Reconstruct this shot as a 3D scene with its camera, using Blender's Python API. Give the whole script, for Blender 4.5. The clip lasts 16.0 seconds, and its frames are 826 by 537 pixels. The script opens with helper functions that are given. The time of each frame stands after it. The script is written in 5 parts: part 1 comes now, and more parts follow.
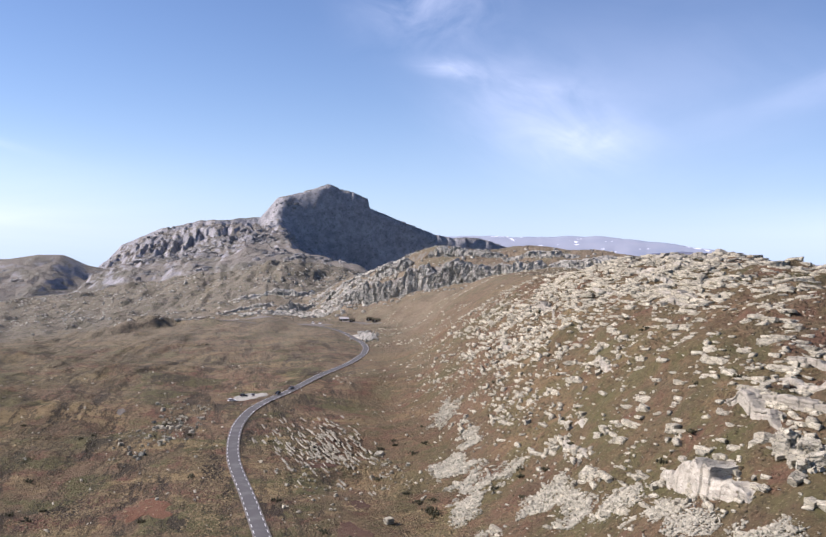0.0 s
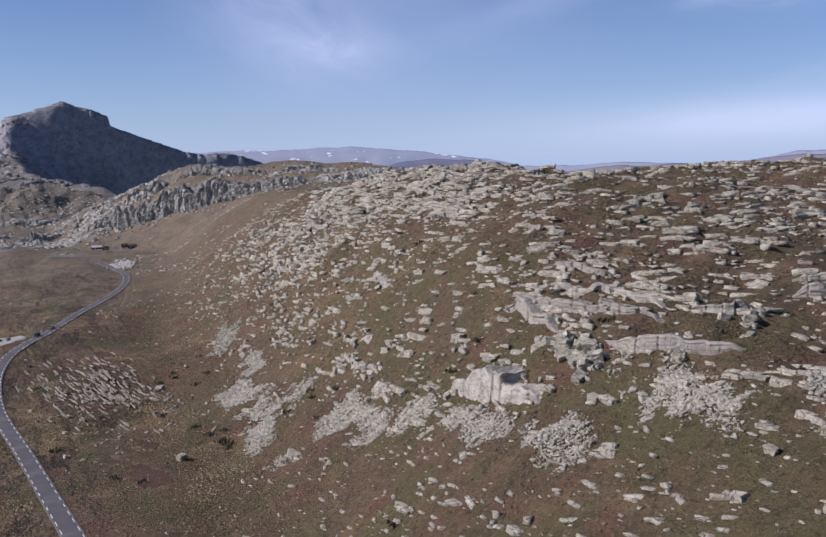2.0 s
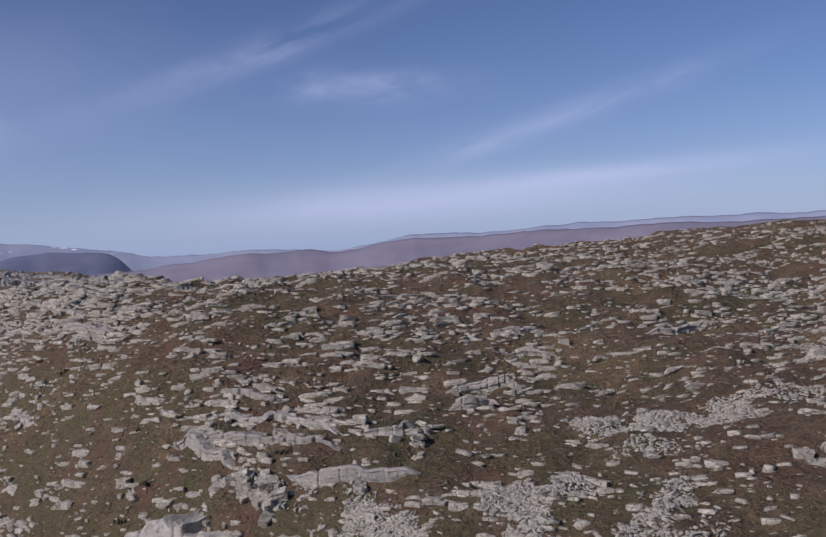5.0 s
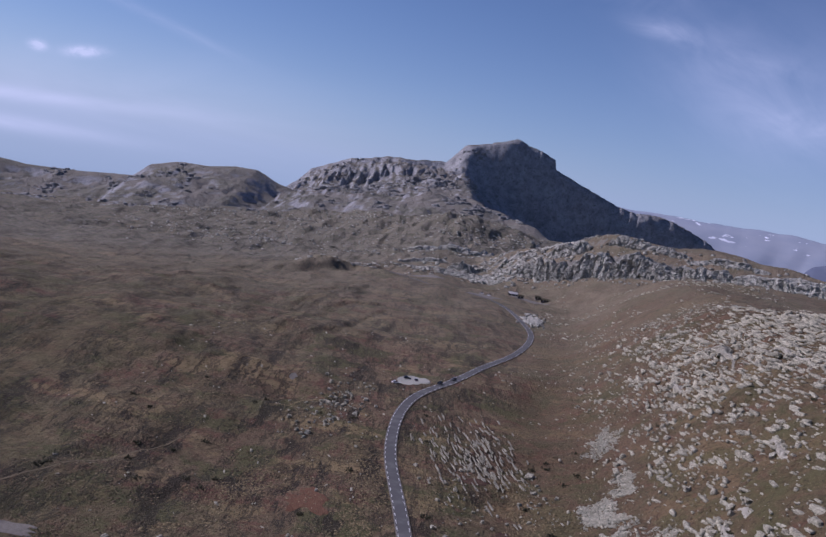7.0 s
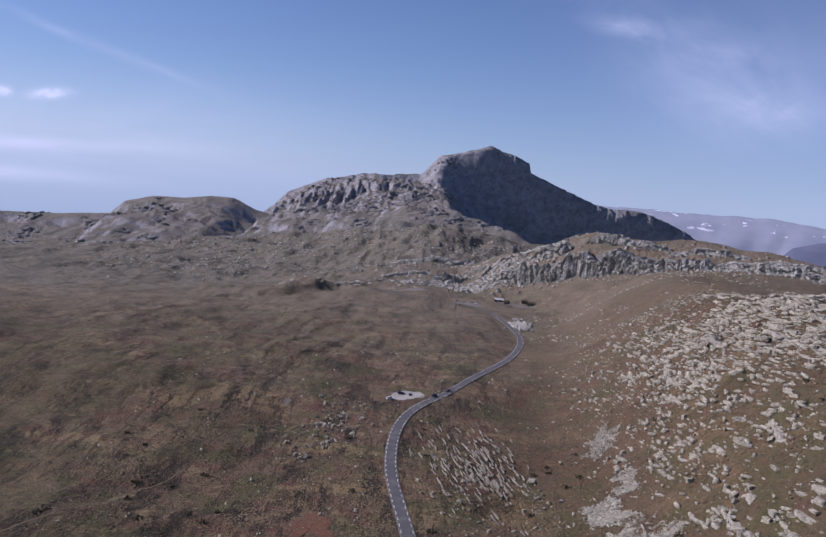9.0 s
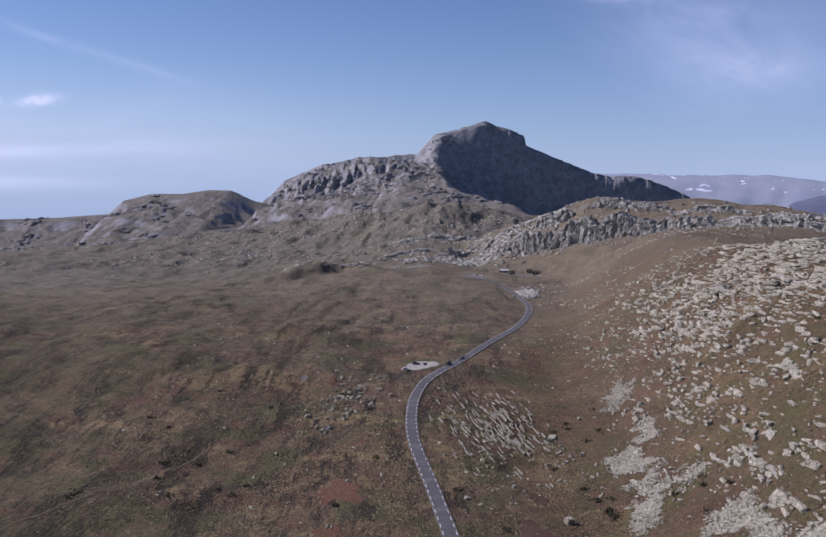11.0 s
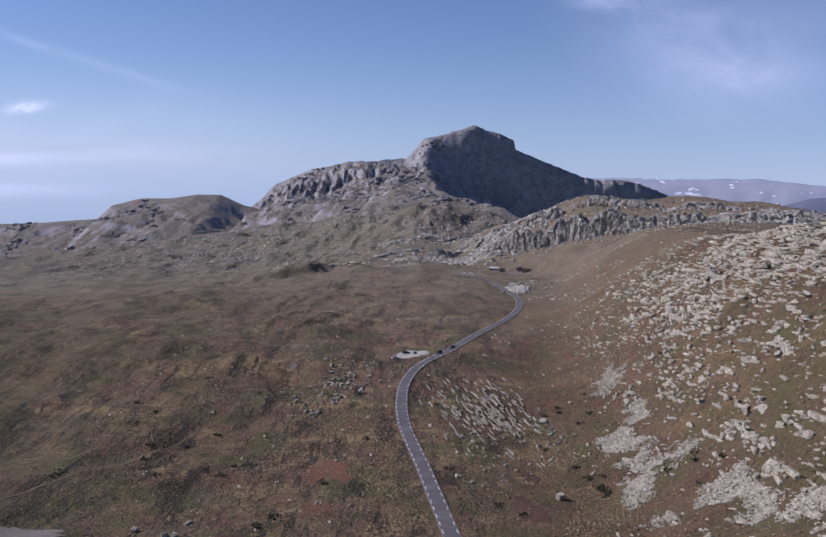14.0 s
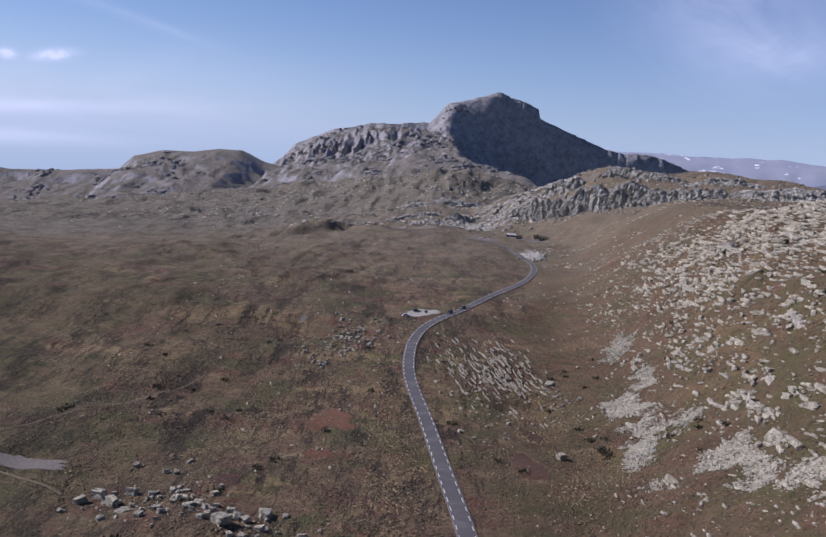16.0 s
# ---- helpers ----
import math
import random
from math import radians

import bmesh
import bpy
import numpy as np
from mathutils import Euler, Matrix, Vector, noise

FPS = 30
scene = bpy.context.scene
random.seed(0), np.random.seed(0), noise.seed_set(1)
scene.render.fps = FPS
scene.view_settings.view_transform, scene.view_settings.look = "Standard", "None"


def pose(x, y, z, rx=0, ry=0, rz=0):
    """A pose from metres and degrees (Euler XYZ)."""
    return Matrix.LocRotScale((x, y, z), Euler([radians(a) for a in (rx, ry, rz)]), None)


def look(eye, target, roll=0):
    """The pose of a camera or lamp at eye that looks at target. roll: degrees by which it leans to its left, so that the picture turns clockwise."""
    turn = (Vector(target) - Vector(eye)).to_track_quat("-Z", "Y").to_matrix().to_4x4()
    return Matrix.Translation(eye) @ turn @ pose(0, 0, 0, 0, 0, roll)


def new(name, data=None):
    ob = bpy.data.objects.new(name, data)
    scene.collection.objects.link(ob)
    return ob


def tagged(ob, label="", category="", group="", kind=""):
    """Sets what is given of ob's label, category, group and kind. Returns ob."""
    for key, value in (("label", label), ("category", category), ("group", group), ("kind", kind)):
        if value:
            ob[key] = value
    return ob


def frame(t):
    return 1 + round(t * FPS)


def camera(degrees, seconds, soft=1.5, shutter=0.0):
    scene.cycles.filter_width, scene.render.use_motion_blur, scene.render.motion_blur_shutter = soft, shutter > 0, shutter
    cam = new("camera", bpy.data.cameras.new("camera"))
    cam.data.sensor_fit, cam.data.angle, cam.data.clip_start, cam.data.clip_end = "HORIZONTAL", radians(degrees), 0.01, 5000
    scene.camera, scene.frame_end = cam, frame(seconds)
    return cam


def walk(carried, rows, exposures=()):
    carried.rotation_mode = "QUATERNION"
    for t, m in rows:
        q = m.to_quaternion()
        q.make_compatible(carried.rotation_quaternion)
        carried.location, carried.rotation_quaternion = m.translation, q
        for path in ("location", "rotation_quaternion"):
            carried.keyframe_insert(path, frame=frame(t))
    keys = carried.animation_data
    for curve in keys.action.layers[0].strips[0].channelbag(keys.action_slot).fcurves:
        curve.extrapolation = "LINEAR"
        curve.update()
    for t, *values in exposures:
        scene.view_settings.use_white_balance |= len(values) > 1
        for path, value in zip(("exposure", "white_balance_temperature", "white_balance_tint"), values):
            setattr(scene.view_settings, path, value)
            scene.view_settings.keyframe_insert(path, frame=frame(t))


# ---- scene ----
cam = camera(49.5, 16.0)
# seconds, x, y, z, yaw, pitch, roll
PATH = [
    (0.0, 0.02, 0.26, 86.24, -9.48, -1.39, 1.62),
    (0.5, -2.43, 0.42, 85.85, -9.07, 1.49, -0.17),
    (1.0, -4.26, 1.26, 86.28, -8.36, 0.44, 2.42),
    (1.5, -5.66, 2.92, 87.65, -13.99, -3.21, -0.54),
    (2.0, -6.83, 5.01, 89.27, -25.04, -6.85, -0.87),
    (2.5, -7.23, 7.12, 90.2, -32.63, -4.08, -1.0),
    (3.0, -6.2, 9.09, 90.48, -38.89, -4.28, -4.02),
    (3.2, -5.31, 9.81, 90.37, -41.41, -4.7, -4.99),
    (4.25, -9.5, 11.4, 97.0, -54.0, -3.2, -4.6),
    (5.3, -14.27, 9.38, 103.3, -41.29, -1.71, -0.73),
    (5.5, -13.39, 8.01, 105.33, -31.94, -2.1, -0.08),
    (5.7, -12.7, 6.67, 107.21, -19.41, -2.34, 5.16),
    (6.0, -11.6, 4.76, 109.8, -4.68, -4.65, 9.04),
    (6.5, -9.95, 2.15, 113.3, 1.25, -6.26, 9.67),
    (7.0, -9.34, 0.9, 115.39, 0.94, -5.89, 10.8),
    (7.5, -9.6, 0.6, 116.31, -0.07, -5.32, 11.3),
    (8.0, -9.9, 0.5, 116.56, 0.43, -5.36, 11.09),
    (8.5, -9.85, 0.61, 116.33, 0.4, -5.75, 11.76),
    (9.0, -9.9, 0.95, 115.69, 0.01, -4.87, 6.1),
    (9.2, -10.3, 1.13, 115.29, -0.18, -4.74, 7.17),
    (10.25, -11.6, -1.0, 112.6, 0.0, -5.6, 5.0),
    (11.3, -12.63, -2.73, 108.46, 0.03, -6.59, 1.73),
    (11.5, -12.57, -2.61, 108.05, -0.1, -7.03, 2.94),
    (12.0, -12.31, -2.73, 106.75, 1.38, -6.7, 0.46),
    (12.5, -12.39, -2.49, 105.07, 0.64, -7.66, 3.4),
    (13.0, -12.31, -1.94, 103.05, 0.49, -7.5, 2.21),
    (13.5, -11.98, -1.31, 100.84, -0.12, -5.96, 1.05),
    (14.0, -11.9, -0.89, 98.73, -0.58, -5.57, 2.04),
    (14.5, -11.81, -0.89, 97.13, -0.71, -6.56, 4.21),
    (15.0, -11.11, -1.27, 96.35, 0.51, -6.37, 6.16),
    (15.5, -10.23, -1.33, 95.84, 2.36, -7.15, 5.49),
    (16.0, -9.69, -0.39, 94.69, 0.41, -7.83, 4.77),
]
walk(cam, [(t, pose(x, y, z, 90 + p, 0, w) @ pose(0, 0, 0, 0, 0, r)) for t, x, y, z, w, p, r in PATH],
     [(0.0, 0.82, 6050, 23), (0.5, 0.65, 5900, 24), (1.2, 0.32, 5700, 26), (2.0, 0.16, 5700, 26), (3.2, 0.03, 5750, 25), (5.5, -0.36, 5600, 31), (6.1, -0.42, 5200, 32), (7.0, -0.2, 5450, 32), (9.0, 0.02, 5600, 31), (11.5, 0.05, 5600, 28), (16.0, 0.11, 5650, 28)])

# ---- world and sun ----
SUN_AZ, SUN_EL = -76.0, 35.0          # degrees; azimuth from +y, to the right
world = bpy.data.worlds.new("world")
scene.world = world
world.use_nodes = True
wn, wl = world.node_tree.nodes, world.node_tree.links
wn.clear()
w_out = wn.new("ShaderNodeOutputWorld")
w_bg = wn.new("ShaderNodeBackground")
w_sky = wn.new("ShaderNodeTexSky")
w_sky.sky_type, w_sky.sun_disc = "NISHITA", False
w_sky.sun_elevation, w_sky.sun_rotation = radians(SUN_EL), radians(SUN_AZ)
w_sky.altitude, w_sky.air_density, w_sky.dust_density, w_sky.ozone_density = 1200, 1.0, 0.25, 4.0
w_bg.inputs["Strength"].default_value = 0.07


def w_math(op, a, b=0.0, c=0.0):
    nd = wn.new("ShaderNodeMath")
    nd.operation = op
    for i, v in enumerate((a, b, c)):
        if isinstance(v, bpy.types.NodeSocket):
            wl.new(v, nd.inputs[i])
        else:
            nd.inputs[i].default_value = v
    return nd.outputs[0]


w_dir = wn.new("ShaderNodeTexCoord").outputs["Generated"]
w_sep = wn.new("ShaderNodeSeparateXYZ")
wl.new(w_dir, w_sep.inputs[0])
w_az = w_math("MULTIPLY", w_math("ARCTAN2", w_sep.outputs[0], w_sep.outputs[1]), 57.2958)
w_el = w_math("MULTIPLY", w_math("ARCSINE", w_sep.outputs[2]), 57.2958)


def cirrus(az, el, wide, high, lean, scale, stretch, lo, hi, turn=0.0, gain=1.0):
    """A soft patch of thin cloud round a direction, drawn out into streaks."""
    u, v = w_math("SUBTRACT", w_az, az), w_math("SUBTRACT", w_el, el)
    v = w_math("SUBTRACT", v, w_math("MULTIPLY", u, lean))
    r = w_math("ADD", w_math("POWER", w_math("DIVIDE", u, wide), 2), w_math("POWER", w_math("DIVIDE", v, high), 2))
    mask = w_math("POWER", 2.718, w_math("MULTIPLY", r, -1))
    cb = wn.new("ShaderNodeCombineXYZ")
    wl.new(w_math("DIVIDE", w_math("ADD", u, w_math("MULTIPLY", v, turn)), stretch), cb.inputs[0])
    wl.new(v, cb.inputs[1])
    cb.inputs[2].default_value = az
    nz = wn.new("ShaderNodeTexNoise")
    nz.inputs["Scale"].default_value, nz.inputs["Detail"].default_value, nz.inputs["Roughness"].default_value = scale, 7, 0.55
    nz.inputs["Distortion"].default_value = 0.6
    wl.new(cb.outputs[0], nz.inputs["Vector"])
    mr = wn.new("ShaderNodeMapRange")
    mr.inputs[1].default_value, mr.inputs[2].default_value = lo, hi
    wl.new(nz.outputs["Fac"], mr.inputs[0])
    return w_math("MULTIPLY", mask, w_math("MULTIPLY", mr.outputs[0], gain))


w_cloud = 0.0
for args in ((17.4, 8.4, 5.0, 3.2, -0.25, 0.35, 1.9, 0.22, 0.85, 0.5), (12.0, 11.2, 2.2, 0.6, -0.1, 0.6, 2.5, 0.25, 0.75), (20.6, 7.0, 2.8, 1.2, 0.0, 0.6, 1.6, 0.2, 0.8, 0.0, 0.6),
             (40, 12, 8, 0.9, 0.33, 0.4, 3.5, 0.30, 0.80), (46, 9.6, 5, 1.0, 0.0, 0.5, 3, 0.30, 0.8), (58, 7.0, 9, 0.8, 0.28, 0.4, 4, 0.3, 0.8),
             (48, 2.2, 17, 1.3, 0.03, 0.18, 5, 0.05, 0.55), (63, 3.6, 8, 0.6, 0.06, 0.35, 4, 0.2, 0.7),
             (-25, 0.35, 8, 0.40, 0.075, 0.45, 6, 0.15, 0.62), (-27, -1.4, 7, 0.45, 0.02, 0.45, 6, 0.15, 0.62), (-20, 1.2, 12, 3.0, 0.05, 0.2, 4, 0.2, 0.9),
             (-25.3, 3.25, 0.42, 0.26, 0.0, 2.6, 1.5, 0.1, 0.6, 0.0, 2.2), (-22.8, 3.45, 0.95, 0.28, 0.18, 2.4, 1.5, 0.1, 0.6, 0.0, 2.2), (24, 9, 10, 6, 0.0, 0.12, 2, 0.1, 0.9, 0.3, 0.5), (-20, 6.5, 5, 0.3, -0.25, 0.8, 4, 0.3, 0.9),
             (10, 15.5, 4, 2.5, 0.0, 0.4, 1.6, 0.35, 0.85)):
    w_cloud = w_math("ADD", w_cloud, cirrus(*args))
w_cloud = w_math("MINIMUM", w_math("MULTIPLY", w_cloud, 0.45), 0.75)
w_mix = wn.new("ShaderNodeMix")
w_mix.data_type = "RGBA"
w_haze = wn.new("ShaderNodeMix")
w_haze.data_type = "RGBA"
wl.new(w_math("MULTIPLY", w_math("POWER", 2.718, w_math("DIVIDE", w_math("MAXIMUM", w_el, 0.0), -5.0)), 0.7), w_haze.inputs[0])
wl.new(w_sky.outputs[0], w_haze.inputs[6])
w_haze.inputs[7].default_value = (5.3, 7.25, 9.3, 1.0)
wl.new(w_cloud, w_mix.inputs[0])
wl.new(w_haze.outputs[2], w_mix.inputs[6])
w_mix.inputs[7].default_value = (10.6, 11.2, 12.6, 1.0)
wl.new(w_mix.outputs[2], w_bg.inputs["Color"])
wl.new(w_bg.outputs[0], w_out.inputs["Surface"])

sun_data = bpy.data.lights.new("sun", "SUN")
sun_data.energy, sun_data.angle, sun_data.color = 4.9, radians(0.5), (1.0, 0.915, 0.79)
sun = new("sun", sun_data)
sd = Vector((math.sin(radians(SUN_AZ)) * math.cos(radians(SUN_EL)), math.cos(radians(SUN_AZ)) * math.cos(radians(SUN_EL)), math.sin(radians(SUN_EL))))
sun.matrix_world = look(sd * 500, (0, 0, 0))


# ---- materials ----
class Mat:
    """A node material that is put together by short calls."""

    def __init__(self, name):
        self.m = bpy.data.materials.new(name)
        self.m.use_nodes = True
        self.n, self.l = self.m.node_tree.nodes, self.m.node_tree.links
        self.bsdf = self.n["Principled BSDF"]
        self.pos = self.n.new("ShaderNodeNewGeometry").outputs["Position"]

    def put(self, value, socket):
        if isinstance(value, bpy.types.NodeSocket):
            self.l.new(value, socket)
        elif isinstance(value, (tuple, list)):
            socket.default_value = (*value, 1.0)[:4] if len(value) == 3 and socket.type == "RGBA" else value
        else:
            socket.default_value = value

    def noise(self, scale, detail=4.0, rough=0.6, stretch=None, at=None):
        vec = at or self.pos
        if stretch:
            mp = self.n.new("ShaderNodeMapping")
            mp.inputs["Rotation"].default_value = (0, 0, radians(stretch[3]))
            mp.inputs["Scale"].default_value = stretch[:3]
            self.l.new(vec, mp.inputs["Vector"])
            vec = mp.outputs[0]
        nz = self.n.new("ShaderNodeTexNoise")
        nz.inputs["Scale"].default_value, nz.inputs["Detail"].default_value, nz.inputs["Roughness"].default_value = scale, detail, rough
        self.l.new(vec, nz.inputs["Vector"])
        return nz.outputs["Fac"]

    def step(self, value, lo, hi):
        mr = self.n.new("ShaderNodeMapRange")
        mr.interpolation_type = "SMOOTHSTEP"
        self.put(value, mr.inputs[0])
        mr.inputs[1].default_value, mr.inputs[2].default_value = lo, hi
        return mr.outputs[0]

    def math(self, op, a, b=0.0):
        nd = self.n.new("ShaderNodeMath")
        nd.operation = op
        self.put(a, nd.inputs[0])
        self.put(b, nd.inputs[1])
        return nd.outputs[0]

    def mix(self, fac, a, b):
        nd = self.n.new("ShaderNodeMix")
        nd.data_type = "RGBA"
        self.put(fac, nd.inputs[0])
        self.put(a, nd.inputs[6])
        self.put(b, nd.inputs[7])
        return nd.outputs[2]

    def done(self, colour, rough=0.9, bump=None, strength=0.4, distance=0.2, spec=0.2):
        self.put(colour, self.bsdf.inputs["Base Color"])
        self.put(rough, self.bsdf.inputs["Roughness"])
        self.bsdf.inputs["Specular IOR Level"].default_value = spec
        if bump is not None:
            bp = self.n.new("ShaderNodeBump")
            bp.inputs["Strength"].default_value, bp.inputs["Distance"].default_value = strength, distance
            self.l.new(bump, bp.inputs["Height"])
            self.l.new(bp.outputs[0], self.bsdf.inputs["Normal"])
        return self.m


def heath_material():
    """Autumn heath: brown, rust and olive growth in patches, drawn out in peaty streaks on the flat."""
    k = Mat("heath")
    big, mid, fine = k.noise(0.010, 5), k.noise(0.06, 6, 0.65), k.noise(0.55, 7, 0.75)
    c = k.mix(k.step(big, 0.38, 0.62), (0.168, 0.114, 0.075), (0.150, 0.122, 0.070))
    c = k.mix(k.step(mid, 0.48, 0.62), c, (0.150, 0.080, 0.058))
    c = k.mix(k.math("MULTIPLY", k.step(k.noise(0.11, 7, 0.72), 0.51, 0.63), 0.85), c, (0.235, 0.178, 0.100))
    c = k.mix(k.math("MULTIPLY", k.step(k.noise(0.024, 7, 0.7), 0.50, 0.58), 0.9), c, (0.098, 0.100, 0.046))
    c = k.mix(k.math("MULTIPLY", k.step(k.noise(0.017, 7, 0.72, (0.7, 1.2, 1, 20)), 0.53, 0.60), 0.85), c, (0.262, 0.196, 0.102))
    where = k.n.new("ShaderNodeSeparateXYZ")
    k.l.new(k.pos, where.inputs[0])
    flat = k.step(k.math("SUBTRACT", where.outputs[0], k.math("MULTIPLY", where.outputs[1], 0.14)), 0, -30)
    c = k.mix(k.math("MULTIPLY", k.math("SUBTRACT", 1.0, flat), 0.55), c, k.mix(k.step(k.noise(0.09, 9, 0.76), 0.44, 0.56), (0.140, 0.088, 0.054), (0.078, 0.068, 0.038)))
    streak = k.math("ADD", 0.47, k.math("MULTIPLY", k.math("SUBTRACT", k.noise(0.075, 9, 0.72, (1.0, 0.26, 0.3, -6)), 0.47), flat))
    c = k.mix(k.math("MULTIPLY", k.step(streak, 0.53, 0.58), 0.9), c, (0.046, 0.039, 0.031))
    c = k.mix(k.math("MULTIPLY", k.step(streak, 0.42, 0.34), 0.6), c, (0.215, 0.165, 0.095))
    west = k.math("MULTIPLY", k.step(where.outputs[0], -25, -150), k.step(k.noise(0.014, 8, 0.68), 0.44, 0.54))
    c = k.mix(k.math("MULTIPLY", west, 0.62), c, k.mix(k.step(k.noise(0.12, 8, 0.74), 0.44, 0.58), (0.082, 0.078, 0.040), (0.150, 0.128, 0.068)))
    thin = k.noise(0.05, 9, 0.72, (1.0, 0.22, 0.3, -8))
    c = k.mix(k.math("MULTIPLY", k.step(k.math("ABSOLUTE", k.math("SUBTRACT", thin, 0.5)), 0.026, 0.008), k.math("MULTIPLY", flat, 0.7)), c, (0.045, 0.040, 0.030))
    spot = k.n.new("ShaderNodeSeparateXYZ")
    k.l.new(k.pos, spot.inputs[0])
    # Haze put into the colour: the ground turns greyer and paler with distance.
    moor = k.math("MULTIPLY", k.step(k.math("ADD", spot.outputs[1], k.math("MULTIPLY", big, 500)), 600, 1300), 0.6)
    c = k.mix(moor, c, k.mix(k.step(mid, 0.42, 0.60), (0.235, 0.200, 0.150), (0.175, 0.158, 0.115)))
    upland = k.step(k.math("ADD", k.math("SUBTRACT", spot.outputs[1], k.math("MULTIPLY", k.math("MAXIMUM", spot.outputs[0], -200), 0.9)), k.math("MULTIPLY", big, 700)), 1500, 2250)
    # Upland growth and stones, their tone paled for haze as well.
    wild = k.mix(k.step(mid, 0.42, 0.60), (0.190, 0.172, 0.138), (0.140, 0.134, 0.100))
    wild = k.mix(k.math("MULTIPLY", k.step(k.noise(0.045, 9, 0.78), 0.55, 0.62), 0.6), wild, (0.25, 0.242, 0.225))
    wild = k.mix(k.math("MULTIPLY", k.step(k.noise(0.06, 8, 0.76, (0.6, 1.2, 1, 10)), 0.55, 0.62), 0.8), wild, (0.062, 0.058, 0.052))
    c = k.mix(upland, c, wild)
    long = k.noise(0.022, 9, 0.74, (1.0, 0.25, 0.3, -10))
    away = k.math("MULTIPLY", flat, k.step(spot.outputs[1], 500, 1100))
    c = k.mix(k.math("MULTIPLY", k.step(long, 0.54, 0.61), k.math("MULTIPLY", away, 0.6)), c, (0.080, 0.073, 0.056))
    c = k.mix(k.math("MULTIPLY", k.step(long, 0.43, 0.36), k.math("MULTIPLY", away, 0.6)), c, (0.225, 0.192, 0.130))
    green = k.math("MULTIPLY", k.math("MULTIPLY", k.step(spot.outputs[0], 28, 60), k.step(spot.outputs[0], 165, 120)), k.step(k.noise(0.045, 5, 0.6), 0.46, 0.58))
    c = k.mix(k.math("MULTIPLY", k.math("MULTIPLY", green, k.step(spot.outputs[1], 420, 330)), 0.55), c, (0.120, 0.112, 0.050))
    c = k.mix(k.step(fine, 0.48, 0.70), c, (0.055, 0.044, 0.030))
    c = k.mix(k.math("MULTIPLY", k.step(k.noise(1.3, 6, 0.78), 0.54, 0.66), 0.8), c, (0.255, 0.208, 0.128))
    c = k.mix(k.math("MULTIPLY", k.step(k.noise(0.9, 5, 0.7), 0.63, 0.70), 0.8), c, (0.13, 0.055, 0.040))
    sep = k.n.new("ShaderNodeSeparateXYZ")
    k.l.new(k.n["Geometry"].outputs["Normal"], sep.inputs[0])
    steep = k.math("ADD", sep.outputs[2], k.math("MULTIPLY", k.math("SUBTRACT", k.noise(0.12, 6, 0.7), 0.5), 0.5))
    c = k.mix(k.math("MULTIPLY", k.step(steep, 0.66, 0.56), k.step(spot.outputs[1], 880, 960)), c, k.mix(k.noise(0.3, 8, 0.7), (0.12, 0.112, 0.098), (0.29, 0.275, 0.245)))
    high = k.math("ADD", fine, k.math("MULTIPLY", k.noise(0.2, 7, 0.7), 2.2))
    high = k.math("SUBTRACT", high, k.math("MULTIPLY", k.step(streak, 0.50, 0.68), 0.8))
    return k.done(c, 0.95, high, 0.95, 1.4, 0.08)


def slope_material():
    """Bare mountain rock where it is steep, thin grey-brown growth strewn with stones where it is not."""
    k = Mat("mountain_slope")
    a, b, f = k.noise(0.035, 9, 0.7), k.noise(0.006, 5), k.noise(0.11, 7, 0.75)
    rock = k.mix(k.step(a, 0.32, 0.68), (0.215, 0.215, 0.222), (0.370, 0.367, 0.370))
    rock = k.mix(k.math("MULTIPLY", k.step(f, 0.52, 0.66), 0.7), rock, (0.085, 0.082, 0.078))
    grow = k.mix(k.step(b, 0.4, 0.6), (0.195, 0.178, 0.152), (0.160, 0.152, 0.122))
    grow = k.mix(k.step(k.noise(0.055, 9, 0.78), 0.53, 0.62), grow, (0.255, 0.245, 0.228))
    grow = k.mix(k.math("MULTIPLY", k.step(f, 0.54, 0.66), 0.6), grow, (0.065, 0.058, 0.044))
    sep = k.n.new("ShaderNodeSeparateXYZ")
    k.l.new(k.n["Geometry"].outputs["Normal"], sep.inputs[0])
    steep = k.math("ADD", sep.outputs[2], k.math("MULTIPLY", k.math("SUBTRACT", a, 0.5), 0.45))
    high = k.math("ADD", k.math("MULTIPLY", a, 2.0), f)
    return k.done(k.mix(k.step(steep, 0.92, 0.80), grow, rock), 0.95, high, 0.8, 6.0, 0.1)


